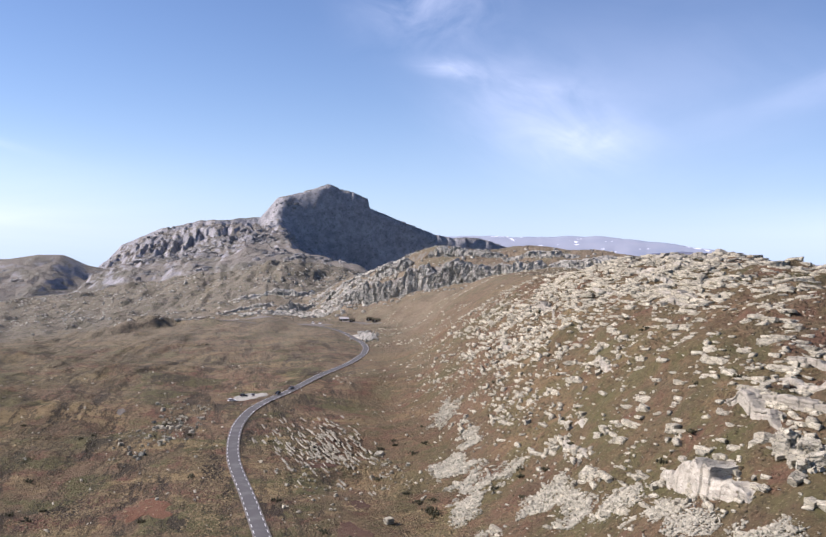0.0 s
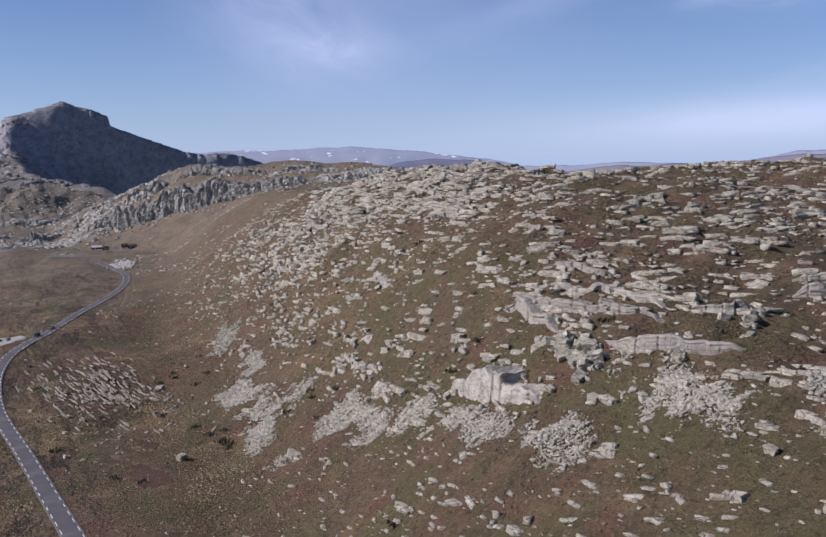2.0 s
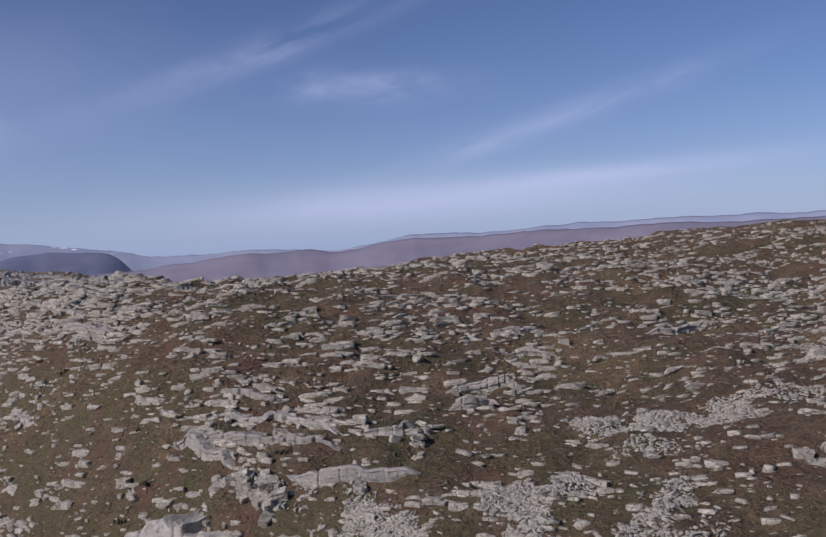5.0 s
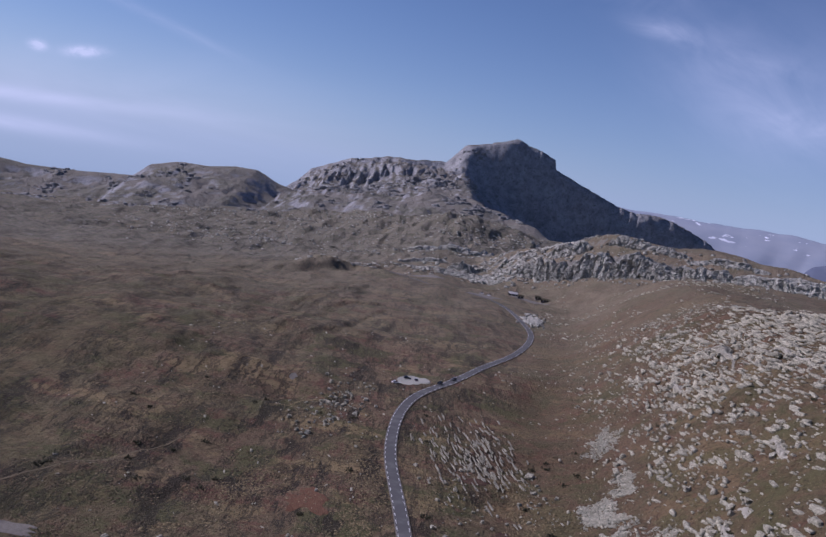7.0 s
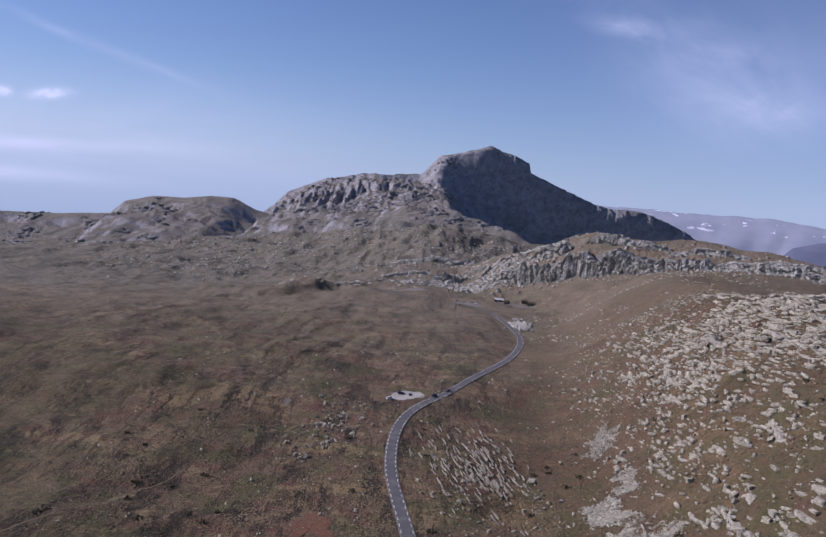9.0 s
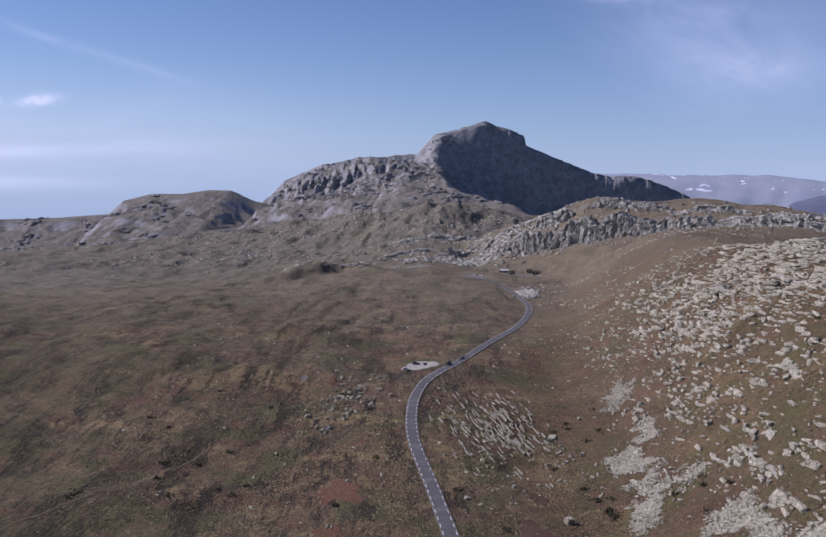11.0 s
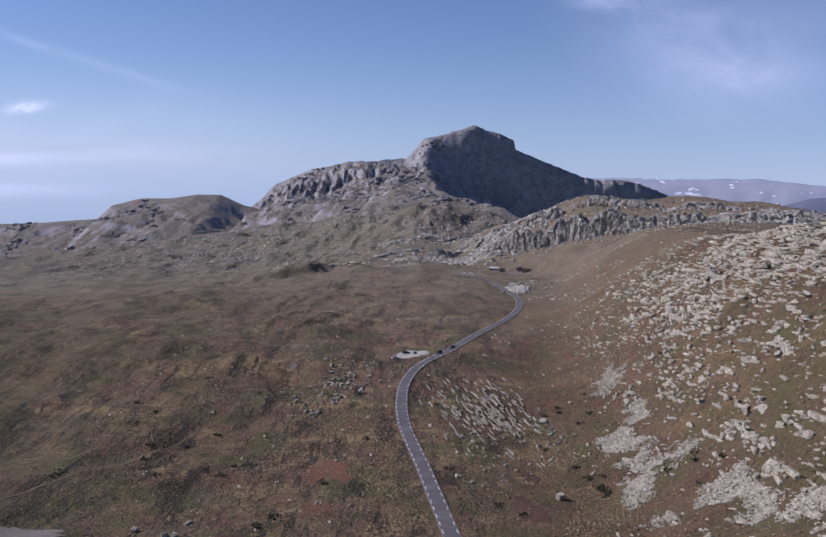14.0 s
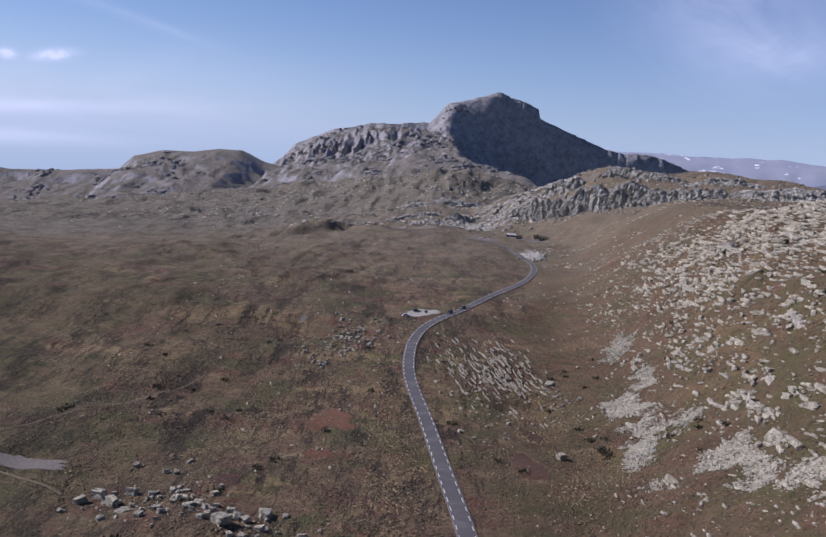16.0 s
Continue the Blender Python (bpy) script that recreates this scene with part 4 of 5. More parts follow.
def ledge(points, high, joint, seed, label, beds=6, fallen=6):
    """A step of jointed rock on the hillside, with loose beds on top and fallen blocks at its foot."""
    rs = random.Random(seed)
    line = [Vector((p.x, p.y, 0)) for p in spline([(*q, 0) for q in points], 0.4)]
    mid = line[len(line) // 2]
    z = level(mid.x, mid.y)
    root = new("rock_ledge")
    root.matrix_world = pose(mid.x, mid.y, z)
    face = new("face", rock_face(line, high, joint, seed, mid.x, mid.y, z))
    face.parent = root
    for k in range(beds + fallen):
        p = line[rs.randrange(int(len(line) * 0.1), int(len(line) * 0.9))]
        up = Vector((1, 0.45, 0)).normalized()
        along = math.degrees(math.atan2(points[-1][1] - points[0][1], points[-1][0] - points[0][0]))
        if k < beds:
            q = p + up * rs.uniform(1.0, 2.2 + high * 0.6)
            size = (rs.uniform(2.0, 5.5), rs.uniform(1.0, 2.0), rs.uniform(0.6, 1.3))
            part("bed", WORN_SLABS[rs.randrange(14)], stone_pose(q.x - mid.x, q.y - mid.y, level(q.x, q.y) + 0.25 * high * rs.random() - z, along + rs.uniform(-12, 12), size, rs.uniform(-8, 8), rs.uniform(-6, 6)), ROCK, root)
        else:
            q = p - up * rs.uniform(1.2, 3.5)
            w = rs.uniform(0.7, 2.0)
            part("fallen_block", ROUGH_BLOCKS[rs.randrange(14)], stone_pose(q.x - mid.x, q.y - mid.y, level(q.x, q.y) + 0.2 * w - z, rs.uniform(0, 360), (w * 1.5, w, w), rs.uniform(-25, 25), rs.uniform(-25, 25)), ROCK, root)
    return tagged(root, label, "rock ledge", "rock ledges on the hillside")


ledge([(96.4, 205), (95.2, 198), (93.5, 178), (94.6, 160)], 8.5, 6.0, 1, "massive rounded pale rock outcrop above grass", 9, 5)
ledge([(121, 221), (119.5, 210), (118.8, 202), (116.5, 185.7)], 3.8, 6.0, 2, "smooth pale rock wedge with an overhanging tip", 2, 1)
ledge([(115, 166), (113.3, 155), (119, 144), (127, 135)], 4.6, 6.5, 3, "long smooth pale rock ledge above a scree field", 3, 2)
ledge([(121.6, 222), (122.3, 204), (125, 186), (126.5, 173), (129, 162)], 3.6, 3.2, 4, "layered pale grey rock ledge on the hillside", 12, 3)
ledge([(129.6, 219), (134, 205), (134, 178), (134, 166)], 2.4, 3.0, 5, "low layered rock ledge among heath", 12, 2)
ledge([(142, 226), (143.4, 211), (149, 203)], 2.2, 3.0, 6, "low band of pale rock beds in heath", 7, 2)
ledge([(135, 162), (140, 152.5), (151, 148)], 3.6, 2.4, 7, "greyish lens of layered rock in heath", 5, 2)
ledge([(219, 184), (225, 174), (228, 163)], 2.4, 3.0, 8, "flat layered slabs of pale rock", 6, 1)
ledge([(173, 166), (180, 160), (188, 148)], 3.4, 2.6, 9, "stack of pale rock beds with a sheer edge", 6, 2)
ledge([(163, 157), (166, 152), (174, 149)], 3.6, 3.2, 10, "sheer end of a stack of pale rock beds", 4, 3)
ledge([(235, 195), (240, 188), (247, 185)], 2.0, 3.0, 11, "flat layered slabs of pale rock", 4, 0)
ledge([(105.7, 308), (105.8, 293), (104.4, 276)], 2.2, 5.0, 12, "tilted slab of pale rock in heath", 2, 2)
ledge([(99.3, 299), (97.6, 271), (93.9, 236)], 2.0, 4.0, 13, "long broken string of pale rock blocks in heath", 4, 5)
ledge([(260, 151), (267, 144), (284, 141)], 3.0, 8.0, 14, "broad smooth slab of pale rock near the crest", 2, 0)
ledge([(231, 263), (246, 258), (260, 249)], 1.8, 4.0, 15, "low pale rock band near the crest", 4, 0)
ledge([(176, 398), (178, 374), (179, 366)], 2.6, 5.0, 16, "layered rock beds below the crest", 5, 1)
ledge([(166, 364), (165, 325), (166, 318)], 2.8, 6.0, 17, "flat pale slab with a square end", 4, 1)
ledge([(157, 345), (160, 327), (161, 318)], 2.4, 4.0, 18, "pale rock band with square blocks", 4, 1)
ledge([(126, 330), (124, 304)], 2.6, 3.0, 19, "broken row of pale rock blocks in heath", 4, 3)
ledge([(144, 480), (146, 460), (147, 446), (146, 436)], 4.5, 3.5, 20, "tall pale rock blocks on the hillside", 10, 8)
ledge([(124, 458), (123.5, 444), (125, 434)], 3.6, 4.0, 21, "rounded pale rock block among broken stones", 6, 8)
ledge([(192, 452), (205, 428), (214, 408), (226, 388)], 2.6, 4.0, 22, "pale cracked rock cap on the crest of the hill", 5, 3)
ledge([(176, 430), (186, 405), (198, 382)], 3.4, 4.0, 23, "layered rock beds below the crest", 12, 3)
ledge([(216, 470), (230, 448), (244, 424)], 2.6, 3.0, 24, "dark cracked rock edge on the crest of the hill", 3, 2)
ledge([(158, 432), (162, 410), (168, 392)], 2.6, 3.5, 25, "low band of pale rock beds in heath", 9, 4)
ledge([(140, 570), (150, 556), (156, 548)], 2.0, 3.0, 26, "low broken row of pale rocks on the brown slope", 4, 3)


def rock_pile():
    """The heap of large broken blocks beside the smooth ledge."""
    rs = random.Random(91)
    for k in range(46):
        t = rs.random()
        x, y = 112 - 4 * t + rs.gauss(0, 2.6), 188 - 31 * t + rs.gauss(0, 1.5)
        q = 1.1 + 2.4 * rs.random() ** 2
        ob = new("fallen_rock", PILE_MESHES[rs.randrange(14)])
        ob.matrix_world = stone_pose(x, y, level(x, y) + q * 0.25, rs.uniform(0, 360), (q * rs.uniform(1.1, 1.7), q, q * rs.uniform(0.7, 1.0)), rs.uniform(-25, 25), rs.uniform(-25, 25))
        tagged(ob, "large broken pale block fallen from the ledge", "rock", "fallen rocks below the ledge")
    for x, y, q in ((105.7, 264, 3.4), (102, 241, 3.6), (108.7, 223, 4.2), (98, 320, 3.0), (107, 87.5, 3.4), (99.5, 103, 2.4), (101.6, 88.5, 2.2), (89, 99, 2.6), (94.4, 82.7, 2.6), (94, 70, 2.6), (90.5, 84, 2.2), (101, 150, 2.6), (184, 240, 3.2),
                    (148.5, 632, 3.6), (147.5, 563, 4.0), (139.6, 609, 2.8), (165, 591, 3.8), (152, 640, 2.8), (160, 600, 2.8)):
        ob = new("fallen_rock", PILE_MESHES[rs.randrange(14)])
        ob.matrix_world = stone_pose(x, y, level(x, y) + q * 0.12, rs.uniform(-90, -40), (q, q * 0.7, q * 0.62), rs.uniform(-10, 10), rs.uniform(-10, 10))
        tagged(ob, "single pale angular block standing in the heath", "rock", "single rocks on the hillside")


PILE_MESHES = [block_mesh("fallen_rock", sh, ROCK) for sh in WORN_BLOCKS]
rock_pile()


def fins():
    """Thin upright leaves of pale rock beside the road."""
    rs = random.Random(21)
    for _ in range(270):
        x, y = rs.gauss(28, 12), rs.gauss(384, 27)
        if near_road(x, y) < 8 or x > 52:
            continue
        q = rs.uniform(3.0, 10.5)
        ob = new("rock_fin", FIN_MESHES[rs.randrange(14)])
        ob.matrix_world = stone_pose(x, y, level(x, y) + 0.12, -78 + rs.uniform(-7, 7), (q, rs.uniform(0.3, 0.75), rs.uniform(0.6, 1.2)), rs.uniform(-25, 4), rs.uniform(-5, 5))
        tagged(ob, "thin upright leaf of pale rock in the heath", "rock", "rock fins beside the road")


FIN_MESHES = [block_mesh("fin", sh, FIN_ROCK) for sh in ROUGH_SLABS]
fins()


def boulders():
    """Loose boulders that lie about on the heath."""
    rs = random.Random(31)
    meshes = [block_mesh("boulder", sh, ROCK) for sh in WORN_BLOCKS]
    spots = [(51, 380, 5.5, 1.6), (41, 278, 3.0, 2.6), (-88, 223, 4.2, 3.0), (-83, 217, 4.0, 3.2), (-80, 224, 3.4, 2.6), (-92, 219, 3.6, 2.4), (-52, 203, 4.0, 2.6), (-49, 208, 3.0, 2.0),
             (-43, 213, 4.6, 1.8), (-56, 206, 2.6, 1.6), (-76, 241, 2.2, 1.6), (-73, 240, 2.0, 1.6), (-86, 246, 2.4, 1.6), (-62, 212, 3.6, 1.2), (-78, 210, 3.4, 1.0)]
    for cx, cy, rx, ry, count, lo, hi in ((-70, 217, 17, 13, 85, 0.6, 2.2), (-38, 438, 14, 42, 100, 0.7, 2.8), (-48, 395, 14, 30, 50, 0.6, 2.2), (-50, 205, 14, 8, 30, 0.8, 2.6), (20, 320, 10, 40, 60, 0.5, 1.8), (48, 345, 8, 28, 40, 0.6, 2.0)):
        spots += [(rs.gauss(cx, rx * 0.6), rs.gauss(cy, ry * 0.6), lo + (hi - lo) * rs.random() ** 2, 0.0) for _ in range(count)]
    for x, y, q, h in spots:
        if near_road(x, y) < 5:
            continue
        h = h or q * rs.uniform(0.45, 0.8)
        ob = new("boulder", meshes[rs.randrange(14)])
        ob.matrix_world = stone_pose(x, y, level(x, y) + h * 0.25, rs.uniform(0, 360), (q, q * rs.uniform(0.6, 0.9), h), rs.uniform(-12, 12), rs.uniform(-12, 12))
        tagged(ob, "angular pale boulder lying in the heath" if q < 2.5 else "large angular pale boulder lying in the heath", "boulder", "boulders on the heath")


boulders()


def loose_stones():
    """Small stones strewn over the heath and the hill."""
    rs = random.Random(41)
    heap = Heap()
    n = 30000
    xs = np.array([rs.uniform(-150, 300) for _ in range(n)])
    ys = np.array([rs.uniform(60, 640) for _ in range(n)])
    s = xs - foot_of_hill(ys)
    dens = 0.03 + 0.42 * smooth(-12, 40, s) + 0.30 * fbm(xs, ys, 45, 3) * smooth(-60, 20, s)
    hs = levels(xs, ys)
    for i in range(n):
        if rs.random() > dens[i] or near_road(xs[i], ys[i]) < 5:
            continue
        q = 0.35 + 1.3 * rs.random() ** 3
        heap.add(SLABS[rs.randrange(14)], stone_pose(xs[i], ys[i], hs[i] + q * 0.1, strike(xs[i]) + rs.gauss(0, 22), (q * rs.uniform(1.4, 3.0), q * 0.8, q * 0.5), rs.uniform(-12, 12), rs.uniform(-12, 12)))
    for _ in range(5000):
        x, y = rs.uniform(60, 320), rs.uniform(540, 1090)
        if x < float(foot_of_hill(np.array(y))) - 25 or near_road(x, y) < 8 or float(fbm(np.array(x), np.array(y), 40, 3)) < 0.22:
            continue
        q = 0.4 + 1.6 * rs.random() ** 3
        heap.add(SLABS[rs.randrange(14)], stone_pose(x, y, level(x, y) + q * 0.12, -60 + rs.gauss(0, 25), (q * rs.uniform(1.4, 2.8), q, q * 0.6), rs.uniform(-12, 12), rs.uniform(-12, 12)))
    tagged(heap.build("loose_stones", ROCK), "small pale stones strewn over the heath", "stones", kind="stuff")


loose_stones()


def crag(name, points, high, ribs, seed, label, fit=False):
    """A cliff along a line: ribbed and cracked, lower towards its ends, its top worn back into the slope."""
    line = spline([(*p, 0) for p in points], 1.1)
    n, rows = len(line), 16
    at = np.arange(n) * 1.1 + seed * 311.0
    zero = np.zeros(n)
    ends = np.minimum(1, np.minimum(np.arange(n), n - 1 - np.arange(n)) / max(4, n * 0.16)) ** 0.7
    tall = high * (0.25 + 0.75 * ends) * (0.85 + 0.4 * fbm(at, zero + seed, 17, 4, 0.6))
    if fit:
        for i, p in enumerate(line):
            t = (line[min(i + 1, n - 1)] - line[max(i - 1, 0)]).normalized()
            rise = level(p.x - t.y * 22, p.y + t.x * 22) - level(p.x + t.y * 2, p.y - t.x * 2) + 1.5
            tall[i] = max(tall[i] * 0.6, rise * (0.98 + 0.22 * float(fbm(at[i], np.array(seed * 1.0), 15, 4, 0.6)))) * (0.35 + 0.65 * ends[i])
    verts, faces = [], []
    for i, p in enumerate(line):
        t = (line[min(i + 1, n - 1)] - line[max(i - 1, 0)]).normalized()
        out = Vector((t.y, -t.x, 0))
        base = level(p.x + out.x * 2, p.y + out.y * 2) - 2.5
        for j in range(rows + 1):
            v = j / rows
            lean = at[i] + 5 * v + 5 * float(fbm(at[i], np.array(v * high + seed), 26, 2))
            rib = ribs * (0.4 - 1.0 * abs(float(fbm(lean, np.array(v * high * 0.2 + seed), 6.5, 5, 0.7)))) + ribs * 0.35 * float(fbm(lean, np.array(v * high + seed), 5, 3, 0.6))
            bulge = ribs * 0.8 * float(fbm(at[i], np.array(v * high * 0.5 + seed * 3), 19, 3, 0.5))
            step = ribs * 0.35 * math.sin(math.floor(v * 3.2 + 0.8 * float(fbm(at[i], zero[i] + 9.0, 9, 2))) * 2.4 + seed)
            back = 0.42 * high * v ** 1.3 + (0.5 * high * (v - 0.82) / 0.18 if v > 0.82 else 0)
            k = rib + bulge + step - back
            top = 1 - 0.55 * max(0, v - 0.82) / 0.18 * (v - 0.82) / 0.18 * 0.3
            verts.append((p.x + out.x * k, p.y + out.y * k, base + 2.5 * v + tall[i] * v * top))
        verts.append((p.x - out.x * high * 1.7, p.y - out.y * high * 1.7, base + tall[i] * 0.4))
    w = rows + 2
    for i in range(n - 1):
        for j in range(w - 1):
            faces.append((i * w + j, i * w + w + j, i * w + w + 1 + j, i * w + 1 + j))
    me = bpy.data.meshes.new(name)
    me.from_pydata(verts, [], faces)
    me.materials.append(CRAG_NEAR)
    return tagged(new(name, me), label, "crag", "crags on the ridge")


def ridge_crag(x0, x1, d, high, ribs, seed, label):
    pts = [(x, float(crag_line(np.array(x))) + d * 1.4) for x in np.linspace(x0, x1, 6)]
    return crag("crag", pts, high, ribs, seed, label, True)


ridge_crag(268, 330, -7, 23, 4.0, 1, "tall ribbed grey cliff at the end of the ridge")
ridge_crag(212, 274, -9, 22, 3.6, 2, "long ribbed grey cliff on the ridge")
ridge_crag(176, 218, -6, 17, 3.2, 3, "broken grey cliff above the brown slope")
ridge_crag(136, 182, -9, 15, 3.0, 4, "broken grey cliff above the huts")
ridge_crag(104, 140, -4, 10, 2.4, 5, "low broken grey crag above the huts")
ridge_crag(212, 300, 34, 15, 3.2, 6, "grey cliff along the top of the ridge")
ridge_crag(296, 372, 20, 14, 3.0, 7, "low grey cliff along the top of the ridge")
ridge_crag(330, 430, -6, 15, 3.0, 8, "long ribbed grey cliff beyond the brown slope")
ridge_crag(425, 520, -5, 14, 3.0, 10, "low broken grey cliff at the end of the ridge")
ridge_crag(380, 470, 14, 11, 2.6, 11, "low grey cliff along the top of the ridge")
ridge_crag(150, 196, 28, 11, 2.6, 9, "low grey crag on the ridge")
for i, (cx, cy, half, turn, high) in enumerate(((64, 1400, 46, -16, 12), (118, 1330, 34, -25, 11), (-20, 1480, 40, -8, 8), (20, 1640, 70, -10, 12), (120, 1760, 80, -20, 14))):
    c, sn = math.cos(radians(turn)), math.sin(radians(turn))
    crag("crag", [(cx + half * k * c - 6 * math.sin(3 * k + i) * sn, cy + half * k * sn + 6 * math.sin(3 * k + i) * c) for k in (-1, -0.5, 0, 0.5, 1)], high, high * 0.22, 20 + i, "grey rock band on the lower slope of the mountain")


def crags():
    """Blocks and low outcrops about the crags."""
    rs = random.Random(51)
    heap = Heap()
    for i in range(1000):
        x = rs.uniform(100, 520)
        d = rs.gauss(-14, 14) if i % 2 else rs.uniform(-10, 60)
        w = 0.8 + 3.2 * rs.random() ** 2.5
        y = float(crag_line(np.array(x))) + d * 1.4
        heap.add(ROUGH_BLOCKS[rs.randrange(14)], stone_pose(x, y, level(x, y) + w * 0.1, -44 + rs.uniform(-30, 30), (w * 1.3, w, w * rs.uniform(0.5, 1.0)), rs.uniform(-12, 12), rs.uniform(-12, 12)))
    tagged(heap.build("crag_blocks", CRAG_NEAR), "grey blocks of rock strewn about the crags", "rocks", kind="stuff")
    heap = Heap()
    for cx, cy, rx, ry, count in ((40, 1640, 170, 60, 260), (150, 1990, 220, 70, 260), (-60, 2180, 260, 90, 260), (330, 2200, 200, 80, 200), (-330, 2420, 280, 120, 300), (110, 1470, 90, 40, 160), (90, 1290, 60, 40, 380), (30, 1340, 90, 50, 420), (150, 1250, 50, 40, 260), (-450, 2000, 260, 200, 420), (-700, 2500, 260, 150, 300), (-120, 1210, 60, 30, 60), (90, 1290, 60, 60, 120)):
        for _ in range(count):
            x, y = rs.gauss(cx, rx * 0.6), rs.gauss(cy, ry * 0.6)
            w = rs.uniform(1.5, 5)
            heap.add(BLOCKS[rs.randrange(14)], stone_pose(x, y, level(x, y) + w * 0.05, rs.uniform(-70, -10), (w * 1.6, w, w * rs.uniform(0.5, 1.0)), rs.uniform(-14, 14), rs.uniform(-14, 14)))
    tagged(heap.build("far_outcrops", CRAG_NEAR), "grey rock outcrops on the lower slopes of the mountain", "rocks", kind="stuff")


crags()


# ---- tussocks ----
def tussock_material():
    k = Mat("tussock")
    r = k.n["Geometry"].outputs["Random Per Island"]
    c = k.mix(k.step(r, 0.1, 0.5), (0.100, 0.075, 0.048), (0.140, 0.100, 0.060))
    c = k.mix(k.step(r, 0.55, 0.75), c, (0.125, 0.108, 0.055))
    c = k.mix(k.step(r, 0.78, 0.92), c, (0.235, 0.188, 0.110))
    return k.done(k.mix(k.math("MULTIPLY", k.step(k.noise(4, 4, 0.7), 0.4, 0.7), 0.35), c, (0.06, 0.05, 0.03)), 0.95)


TUSSOCK = tussock_material()


def tussocks():
    """Clumps of heather and grass over the near ground."""
    rs = np.random.RandomState(61)
    n = 62000
    xs, ys = rs.uniform(-150, 190, n), 60 + 420 * rs.rand(n) ** 0.8
    keep = (fbm(xs, ys, 22, 3) + 0.5 * rs.rand(n) > 0.1) & (rs.rand(n) < smooth(-150, -105, xs) * (1 - smooth(330, 470, ys))) & (np.abs(xs - np.interp(ys, ROAD_XYZ[:, 1], ROAD_XYZ[:, 0])) > 4.6)
    xs, ys = xs[keep], ys[keep]
    hs = levels(xs, ys)
    heap = Heap()
    shapes = [hull(300 + i, 0.5) for i in range(6)]
    for x, y, z, a, q, k in zip(xs, ys, hs, rs.uniform(0, 360, len(xs)), 0.26 + 0.55 * rs.rand(len(xs)) ** 2, rs.randint(0, 6, len(xs))):
        heap.add(shapes[k], pose(x, y, z + 0.05, 0, 0, a) @ Matrix.Diagonal((q * 1.6, q * 1.3, q * 0.26, 1)))
    clumps = heap.build("tussocks", TUSSOCK)
    clumps.data.polygons.foreach_set("use_smooth", np.ones(len(clumps.data.polygons), bool))
    tagged(clumps, "low clumps of brown heather and dry grass", "heath plants", kind="stuff")
    heap = Heap()
    for _ in range(70):
        cx, cy = rs.uniform(-130, 150), rs.uniform(150, 460)
        if near_road(cx, cy) < 8:
            continue
        for _ in range(16):
            q = rs.uniform(0.5, 1.1)
            heap.add(shapes[rs.randint(0, 6)], pose(cx + rs.normal(0, 0.9), cy + rs.normal(0, 0.9), level(cx, cy) + rs.uniform(0.1, 0.8), rs.uniform(0, 90), rs.uniform(0, 90), rs.uniform(0, 360)) @ Matrix.Diagonal((q, q * 0.7, q * 0.6, 1)))
    for _ in range(90):
        q = rs.uniform(0.4, 1.0)
        x, y = rs.normal(55.7, 1.0), rs.normal(284, 3.4)
        heap.add(shapes[rs.randint(0, 6)], pose(x, y, level(x, y) + rs.uniform(0.1, 1.3), rs.uniform(0, 90), rs.uniform(0, 90), rs.uniform(0, 360)) @ Matrix.Diagonal((q, q * 0.7, q * 0.6, 1)))
    k = Mat("dwarf_willow")
    tagged(heap.build("willow_scrub", k.done(k.mix(k.noise(2, 4), (0.030, 0.032, 0.018), (0.070, 0.062, 0.034)), 0.95)), "dark low willow scrub in the heath", "shrubs", kind="stuff")


tussocks()


def dry_grass():
    """Feathery strips of ochre grass along the rills and beside the road."""
    rs = np.random.RandomState(67)
    k = Mat("dry_grass")
    r = k.n["Geometry"].outputs["Random Per Island"]
    blades = k.done(k.mix(r, (0.125, 0.098, 0.052), (0.235, 0.182, 0.098)), 0.95, k.noise(9, 4), 0.6, 0.1)
    shapes = [hull(340 + i, 0.5) for i in range(6)]
    heap = Heap()
    for cx, cy, rx, ry, turn in DRY_STRIPS:
        c, sn = math.cos(radians(turn)), math.sin(radians(turn))
        n = int(9 * rx * ry ** 0.5)
        us = rs.uniform(-1, 1, n) * rx
        vs = rs.normal(0, 0.8, n) * ry * (1.1 - 0.6 * np.abs(us / rx)) + ry * 1.3 * fbm(us, us * 0 + cx, 14, 3)
        xs, ys = cx + us * c - vs * sn, cy + us * sn + vs * c
        for x, y, z, q in zip(xs, ys, levels(xs, ys), 0.25 + 0.6 * rs.rand(n) ** 2):
            if near_road(x, y) > 3.4:
                heap.add(shapes[rs.randint(0, 6)], pose(x, y, z + 0.04, 0, 0, turn + rs.uniform(-40, 40)) @ Matrix.Diagonal((q * 2.0, q, q * 0.22, 1)))
    tagged(heap.build("dry_grass", blades), "ochre tufts of dry grass in strips across the heath", "grass", kind="stuff")


dry_grass()


# ---- cars and huts ----
def plain(name, colour, rough, metal=0.0):
    k = Mat(name)
    c = k.mix(k.noise(3, 4), colour, tuple(0.8 * v for v in colour))
    k.bsdf.inputs["Metallic"].default_value = metal
    return k.done(c, rough, spec=0.5)


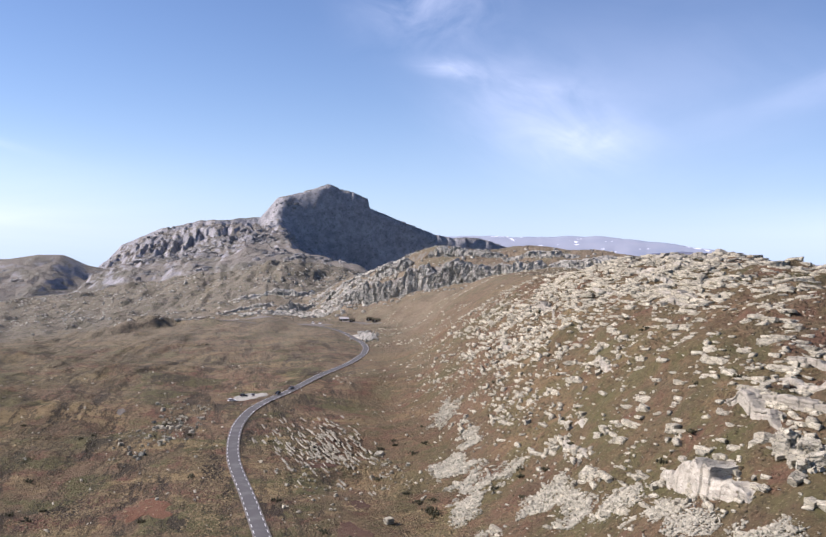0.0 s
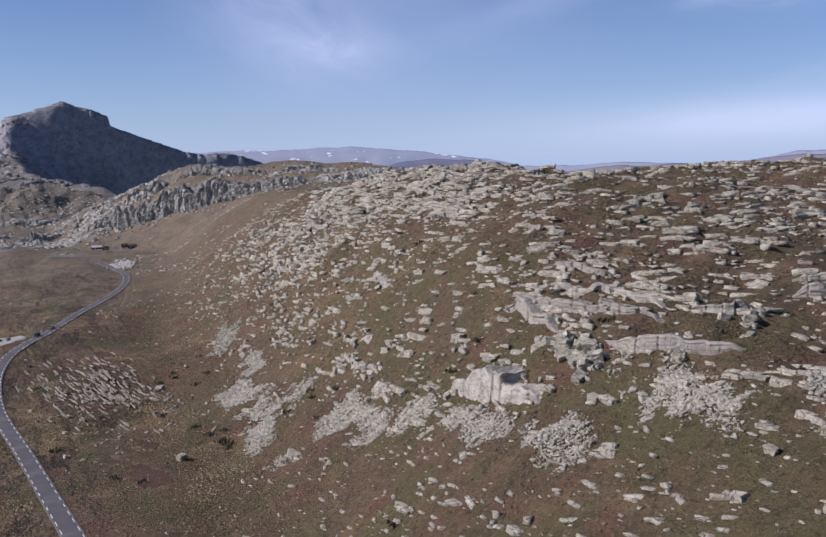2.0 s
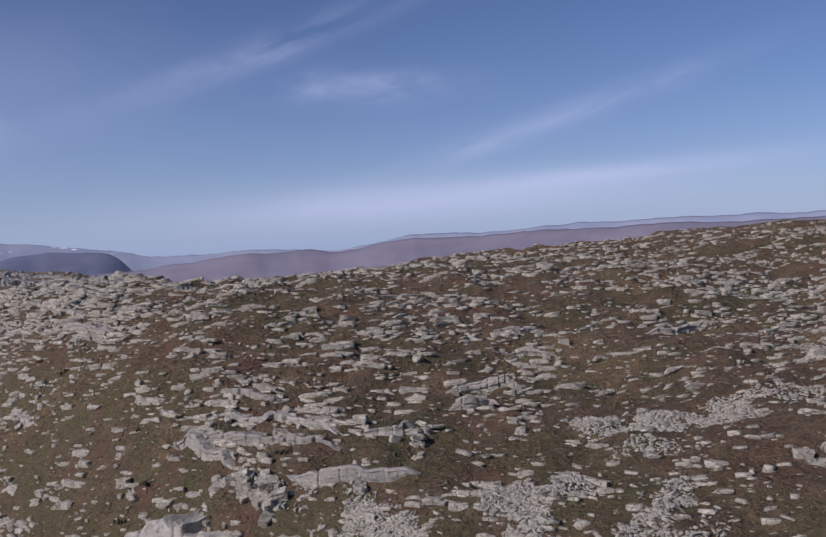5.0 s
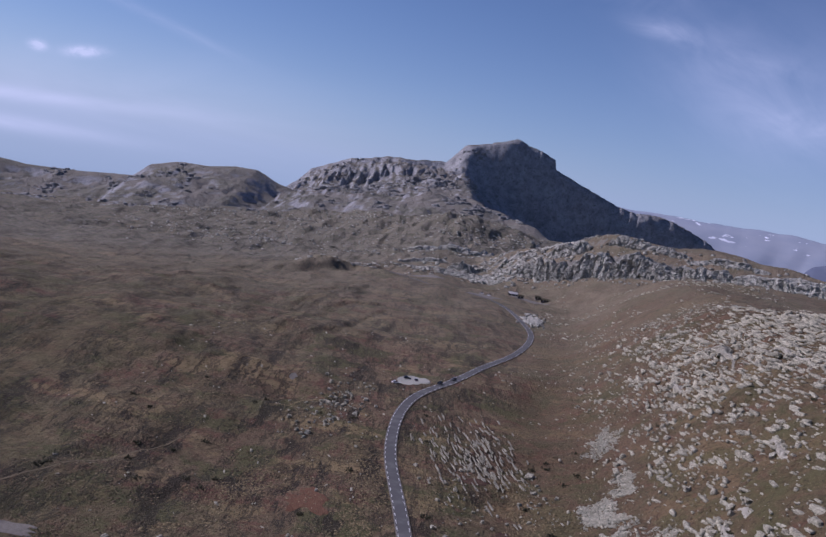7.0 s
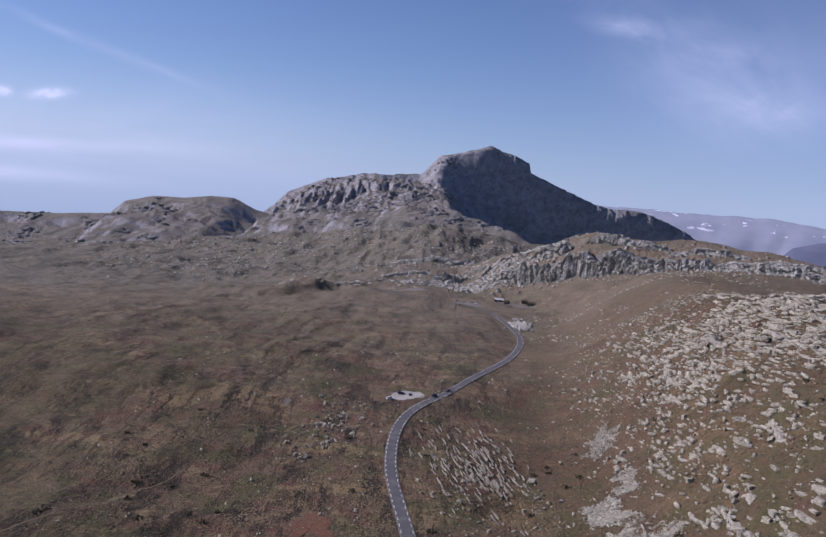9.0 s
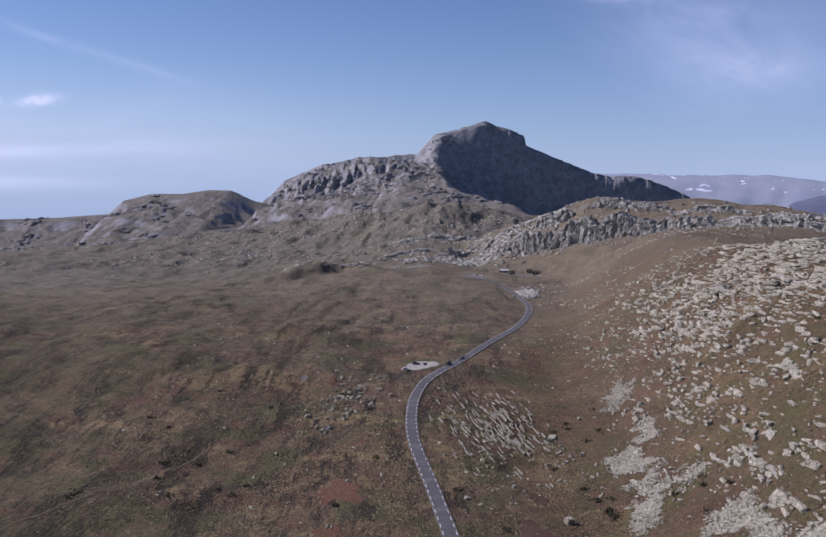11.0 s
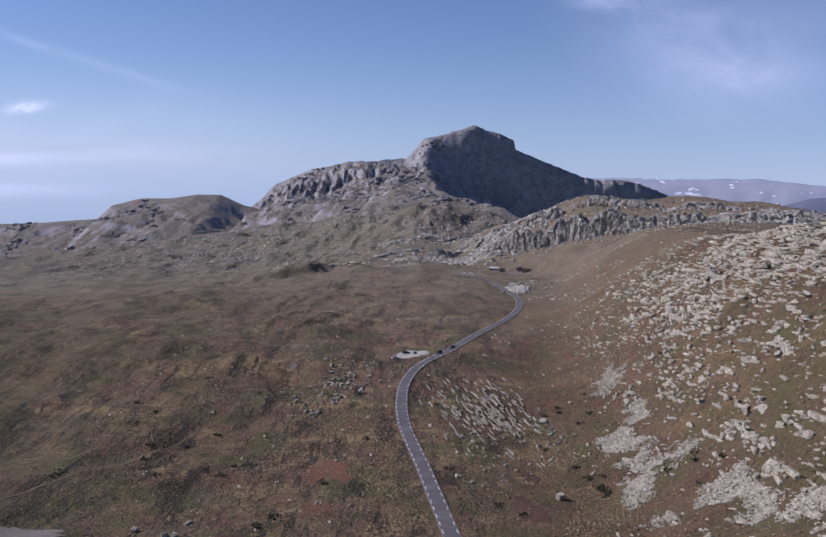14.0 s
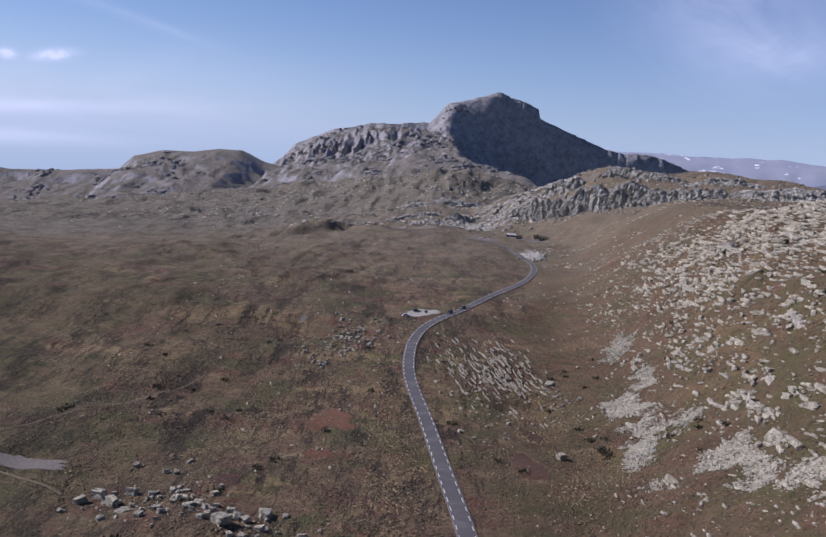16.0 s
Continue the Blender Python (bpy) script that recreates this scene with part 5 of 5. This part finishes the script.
GLASS = plain("dark_glass", (0.02, 0.022, 0.026), 0.08)
RUBBER = plain("tyre_rubber", (0.02, 0.02, 0.02), 0.8)
STEEL = plain("wheel_steel", (0.4, 0.4, 0.42), 0.35, 0.8)
LAMP_GLASS = plain("lamp_glass", (0.6, 0.6, 0.58), 0.1)
LAMP_RED = plain("tail_lamp", (0.35, 0.02, 0.02), 0.2)
BLACK_PAINT, GREY_PAINT, WHITE_PAINT = plain("black_paint", (0.02, 0.02, 0.024), 0.25), plain("grey_paint", (0.12, 0.125, 0.14), 0.3), plain("white_paint", (0.72, 0.72, 0.72), 0.3)
DARK_WOOD = rock_material("dark_wood", (0.035, 0.028, 0.024), (0.07, 0.055, 0.045), 1.5)
TURF = rock_material("turf_roof", (0.06, 0.055, 0.035), (0.10, 0.085, 0.05), 1.5)
PALE_ROOF = rock_material("pale_roof", (0.55, 0.53, 0.50), (0.75, 0.73, 0.70), 1.0)


def solid(name, profile, width, material, parent, bevel=0.05):
    """An outline in x and z, drawn out over the width."""
    bm = bmesh.new()
    a = [bm.verts.new((x, -width / 2, z)) for x, z in profile]
    b = [bm.verts.new((x, width / 2, z)) for x, z in profile]
    bm.faces.new(a)
    bm.faces.new(b[::-1])
    for i in range(len(profile)):
        j = (i + 1) % len(profile)
        bm.faces.new((a[j], a[i], b[i], b[j]))
    bmesh.ops.recalc_face_normals(bm, faces=bm.faces)
    if bevel:
        bmesh.ops.bevel(bm, geom=bm.edges[:], offset=bevel, segments=2, affect="EDGES", profile=0.5)
    me = bpy.data.meshes.new(name)
    bm.to_mesh(me)
    me.materials.append(material)
    ob = new(name, me)
    ob.parent = parent
    return ob


def box(name, x, y, z, sx, sy, sz, material, parent, bevel=0.02):
    ob = solid(name, [(-sx / 2, -sz / 2), (sx / 2, -sz / 2), (sx / 2, sz / 2), (-sx / 2, sz / 2)], sy, material, parent, bevel)
    ob.location = (x, y, z)
    return ob


def disc(name, radius, thick, material, parent, at):
    bm = bmesh.new()
    bmesh.ops.create_cone(bm, cap_ends=True, segments=18, radius1=radius, radius2=radius, depth=thick)
    bmesh.ops.bevel(bm, geom=[e for e in bm.edges if len(e.link_faces) == 2 and e.calc_face_angle(0) > 1], offset=thick * 0.2, segments=1, affect="EDGES")
    bmesh.ops.rotate(bm, verts=bm.verts, matrix=Matrix.Rotation(radians(90), 3, "X"))
    me = bpy.data.meshes.new(name)
    bm.to_mesh(me)
    me.materials.append(material)
    ob = new(name, me)
    ob.parent = parent
    ob.location = at
    return ob


def vehicle(x, y, turn, paint, label, category="car", tall=1.0, lift=0.0):
    root = new(category.replace(" ", "_"))
    solid("body", [(-2.15, 0.32), (2.15, 0.32), (2.2, 0.7), (1.9, 0.86), (0.95, 0.95), (-1.9, 0.98), (-2.15, 0.85)], 1.76, paint, root, 0.07)
    solid("window_band", [(-1.85, 0.95), (0.98, 0.93), (0.35, 1.38 * tall), (-1.45, 1.42 * tall)], 1.6, GLASS, root, 0.05)
    solid("roof", [(-1.5, 1.38 * tall), (0.38, 1.35 * tall), (0.2, 1.46 * tall), (-1.3, 1.5 * tall)], 1.5, paint, root, 0.04)
    for wx in (-1.3, 1.35):
        for wy in (-0.8, 0.8):
            w = disc("wheel", 0.33, 0.22, RUBBER, root, (wx, wy, 0.33))
            disc("rim", 0.2, 0.236, STEEL, w, (0, 0, 0))
    for wy in (-0.62, 0.62):
        box("headlight", 2.15, wy, 0.68, 0.08, 0.3, 0.14, LAMP_GLASS, root)
        box("tail_light", -2.13, wy, 0.75, 0.07, 0.26, 0.16, LAMP_RED, root)
    root.matrix_world = pose(x, y, level(x, y) + lift, 0, 0, turn)
    return tagged(root, label, category, "cars by the road")


vehicle(-9, 505, 20, BLACK_PAINT, "black car parked on the pale gravel place", lift=0.35)
vehicle(-4, 499, 100, GREY_PAINT, "dark grey car parked on the pale gravel place", lift=0.35)
vehicle(-15, 487, 30, WHITE_PAINT, "white car parked at the edge of the gravel", lift=0.35)
vehicle(9.4, 493.5, 240, BLACK_PAINT, "black car driving on the narrow road", lift=0.45)
vehicle(17.2, 508, 240, GREY_PAINT, "dark grey car driving on the narrow road", lift=0.45)
vehicle(66, 1030, -40, WHITE_PAINT, "white van parked beside the road", "van", 1.35, 0.35)
vehicle(58, 1040, -35, WHITE_PAINT, "white van parked on the gravel place", "van", 1.35, 0.35)
vehicle(104, 1062, 10, BLACK_PAINT, "black car parked below the hut", lift=0.35)


def hut(x, y, turn, long, deep, high, walls, roof, label):
    """A small hut with a pitched roof, a door and windows."""
    root = new("hut")
    box("foundation", 0, 0, -0.6, long + 0.1, deep + 0.1, 1.4, GRAVEL, root)
    box("wall", 0, 0, high / 2 + 0.1, long, deep, high, walls, root)
    rise = deep * 0.28
    gable = solid("gable", [(-deep / 2, high), (deep / 2, high), (0, high + rise)], long, walls, root, 0.01)
    gable.rotation_euler = (0, 0, radians(90))
    for sgn in (-1, 1):
        r = solid("roof", [(0, high + rise + 0.25), (sgn * (deep / 2 + 0.5), high - 0.1), (sgn * (deep / 2 + 0.5), high - 0.35), (0, high + rise)], long + 0.8, roof, root, 0.02)
        r.rotation_euler = (0, 0, radians(90))
    box("door", -long * 0.2, -deep / 2 - 0.03, 1.1, 0.9, 0.08, 2.0, PALE_ROOF, root)
    for wx in (long * 0.12, long * 0.34):
        w = box("window", wx, -deep / 2 - 0.03, 1.5, 1.0, 0.09, 0.9, WHITE_PAINT, root)
        box("pane", 0, -0.02, 0, 0.8, 0.09, 0.7, GLASS, w, 0.0)
    box("chimney", long * 0.2, 0, high + rise + 0.2, 0.6, 0.6, 1.2, GRAVEL, root)
    root.matrix_world = pose(x, y, level(x, y) + 0.3, 0, 0, turn)
    return tagged(root, label, "hut", "huts above the road")


hut(98, 1086, 6, 10.5, 6.5, 2.6, DARK_WOOD, PALE_ROOF, "small dark wooden hut with a pale roof")
hut(107, 1078, 10, 6.0, 4.5, 2.3, DARK_WOOD, TURF, "small dark wooden hut with a turf roof")
hut(131, 1102, 4, 7.0, 5.0, 2.4, DARK_WOOD, TURF, "small dark wooden hut with a turf roof")
hut(138, 1088, -8, 9.5, 5.5, 2.4, DARK_WOOD, TURF, "long dark wooden hut with a turf roof")


def cutting():
    """Blasted pale blocks on the slope beside the far bend."""
    rs = random.Random(71)
    heap = Heap()
    for _ in range(420):
        x, y = rs.gauss(100, 4.5), rs.gauss(866, 17)
        if near_road(x, y) < 5:
            continue
        q = 0.7 + 1.8 * rs.random() ** 2
        heap.add(BLOCKS[rs.randrange(14)], stone_pose(x, y, level(x, y) + 0.7, rs.uniform(0, 360), (q * 1.4, q, q * 0.8), rs.uniform(-20, 20), rs.uniform(-20, 20)))
    tagged(heap.build("blasted_rock", PALE_GRAVEL), "heap of pale blasted rock beside the bend", "rocks", kind="stuff")


cutting()


def cairn():
    """The small cairn and mast on the summit."""
    z = float(mountain_height(np.array(264.0), np.array(3900.0)))
    root = new("cairn")
    for i, (dx, dz, q) in enumerate(((0, 0.5, 5.0), (0.6, 3.0, 3.6), (-0.4, 5.0, 2.6), (0.2, 6.6, 1.8))):
        part("stone", BLOCKS[i], stone_pose(dx, 0, dz, 40 * i, (q, q, 2.8)), CRAG_NEAR, root)
    root.matrix_world = pose(264, 3900, z, 0, 0, 0)
    tagged(root, "stone cairn on the mountain summit", "cairn")


cairn()


def mountain_rocks():
    """Crags and great blocks that stand out of the mountain's lit side and of the hill beside it."""
    rs = np.random.RandomState(81)
    for name, height, x0, x1, y0, y1, n, label in (("mountain_rocks", mountain_height, -760, 330, 2700, 3880, 9000, "grey crags and blocks on the side of the mountain"),
                                                   ("hill_rocks", hump_height, -1500, -560, 2700, 3395, 3600, "grey crags and blocks on the side of the hill")):
        xs, ys = rs.uniform(x0, x1, n), rs.uniform(y0, y1, n)
        keep = fbm(xs, ys, 120, 4, 0.6, 5.0) + 0.25 * rs.rand(n) > 0.62
        xs, ys = xs[keep], ys[keep]
        hs = np.maximum(height(xs, ys), levels(xs, ys))
        heap = Heap()
        for x, y, z, q, f, k in zip(xs, ys, hs, rs.rand(len(xs)) ** 2, rs.rand(len(xs)), rs.randint(0, 14, len(xs))):
            w = 3 + 12 * q
            heap.add(ROUGH_BLOCKS[k], stone_pose(x, y, z - w * 0.06, -70 + 90 * f, (w * 1.5, w, w * (0.45 + 0.5 * f)), 14 * f - 7, 9 - 18 * f))
        tagged(heap.build(name, MOUNTAIN_ROCK), label, "rocks", kind="stuff")


mountain_rocks()
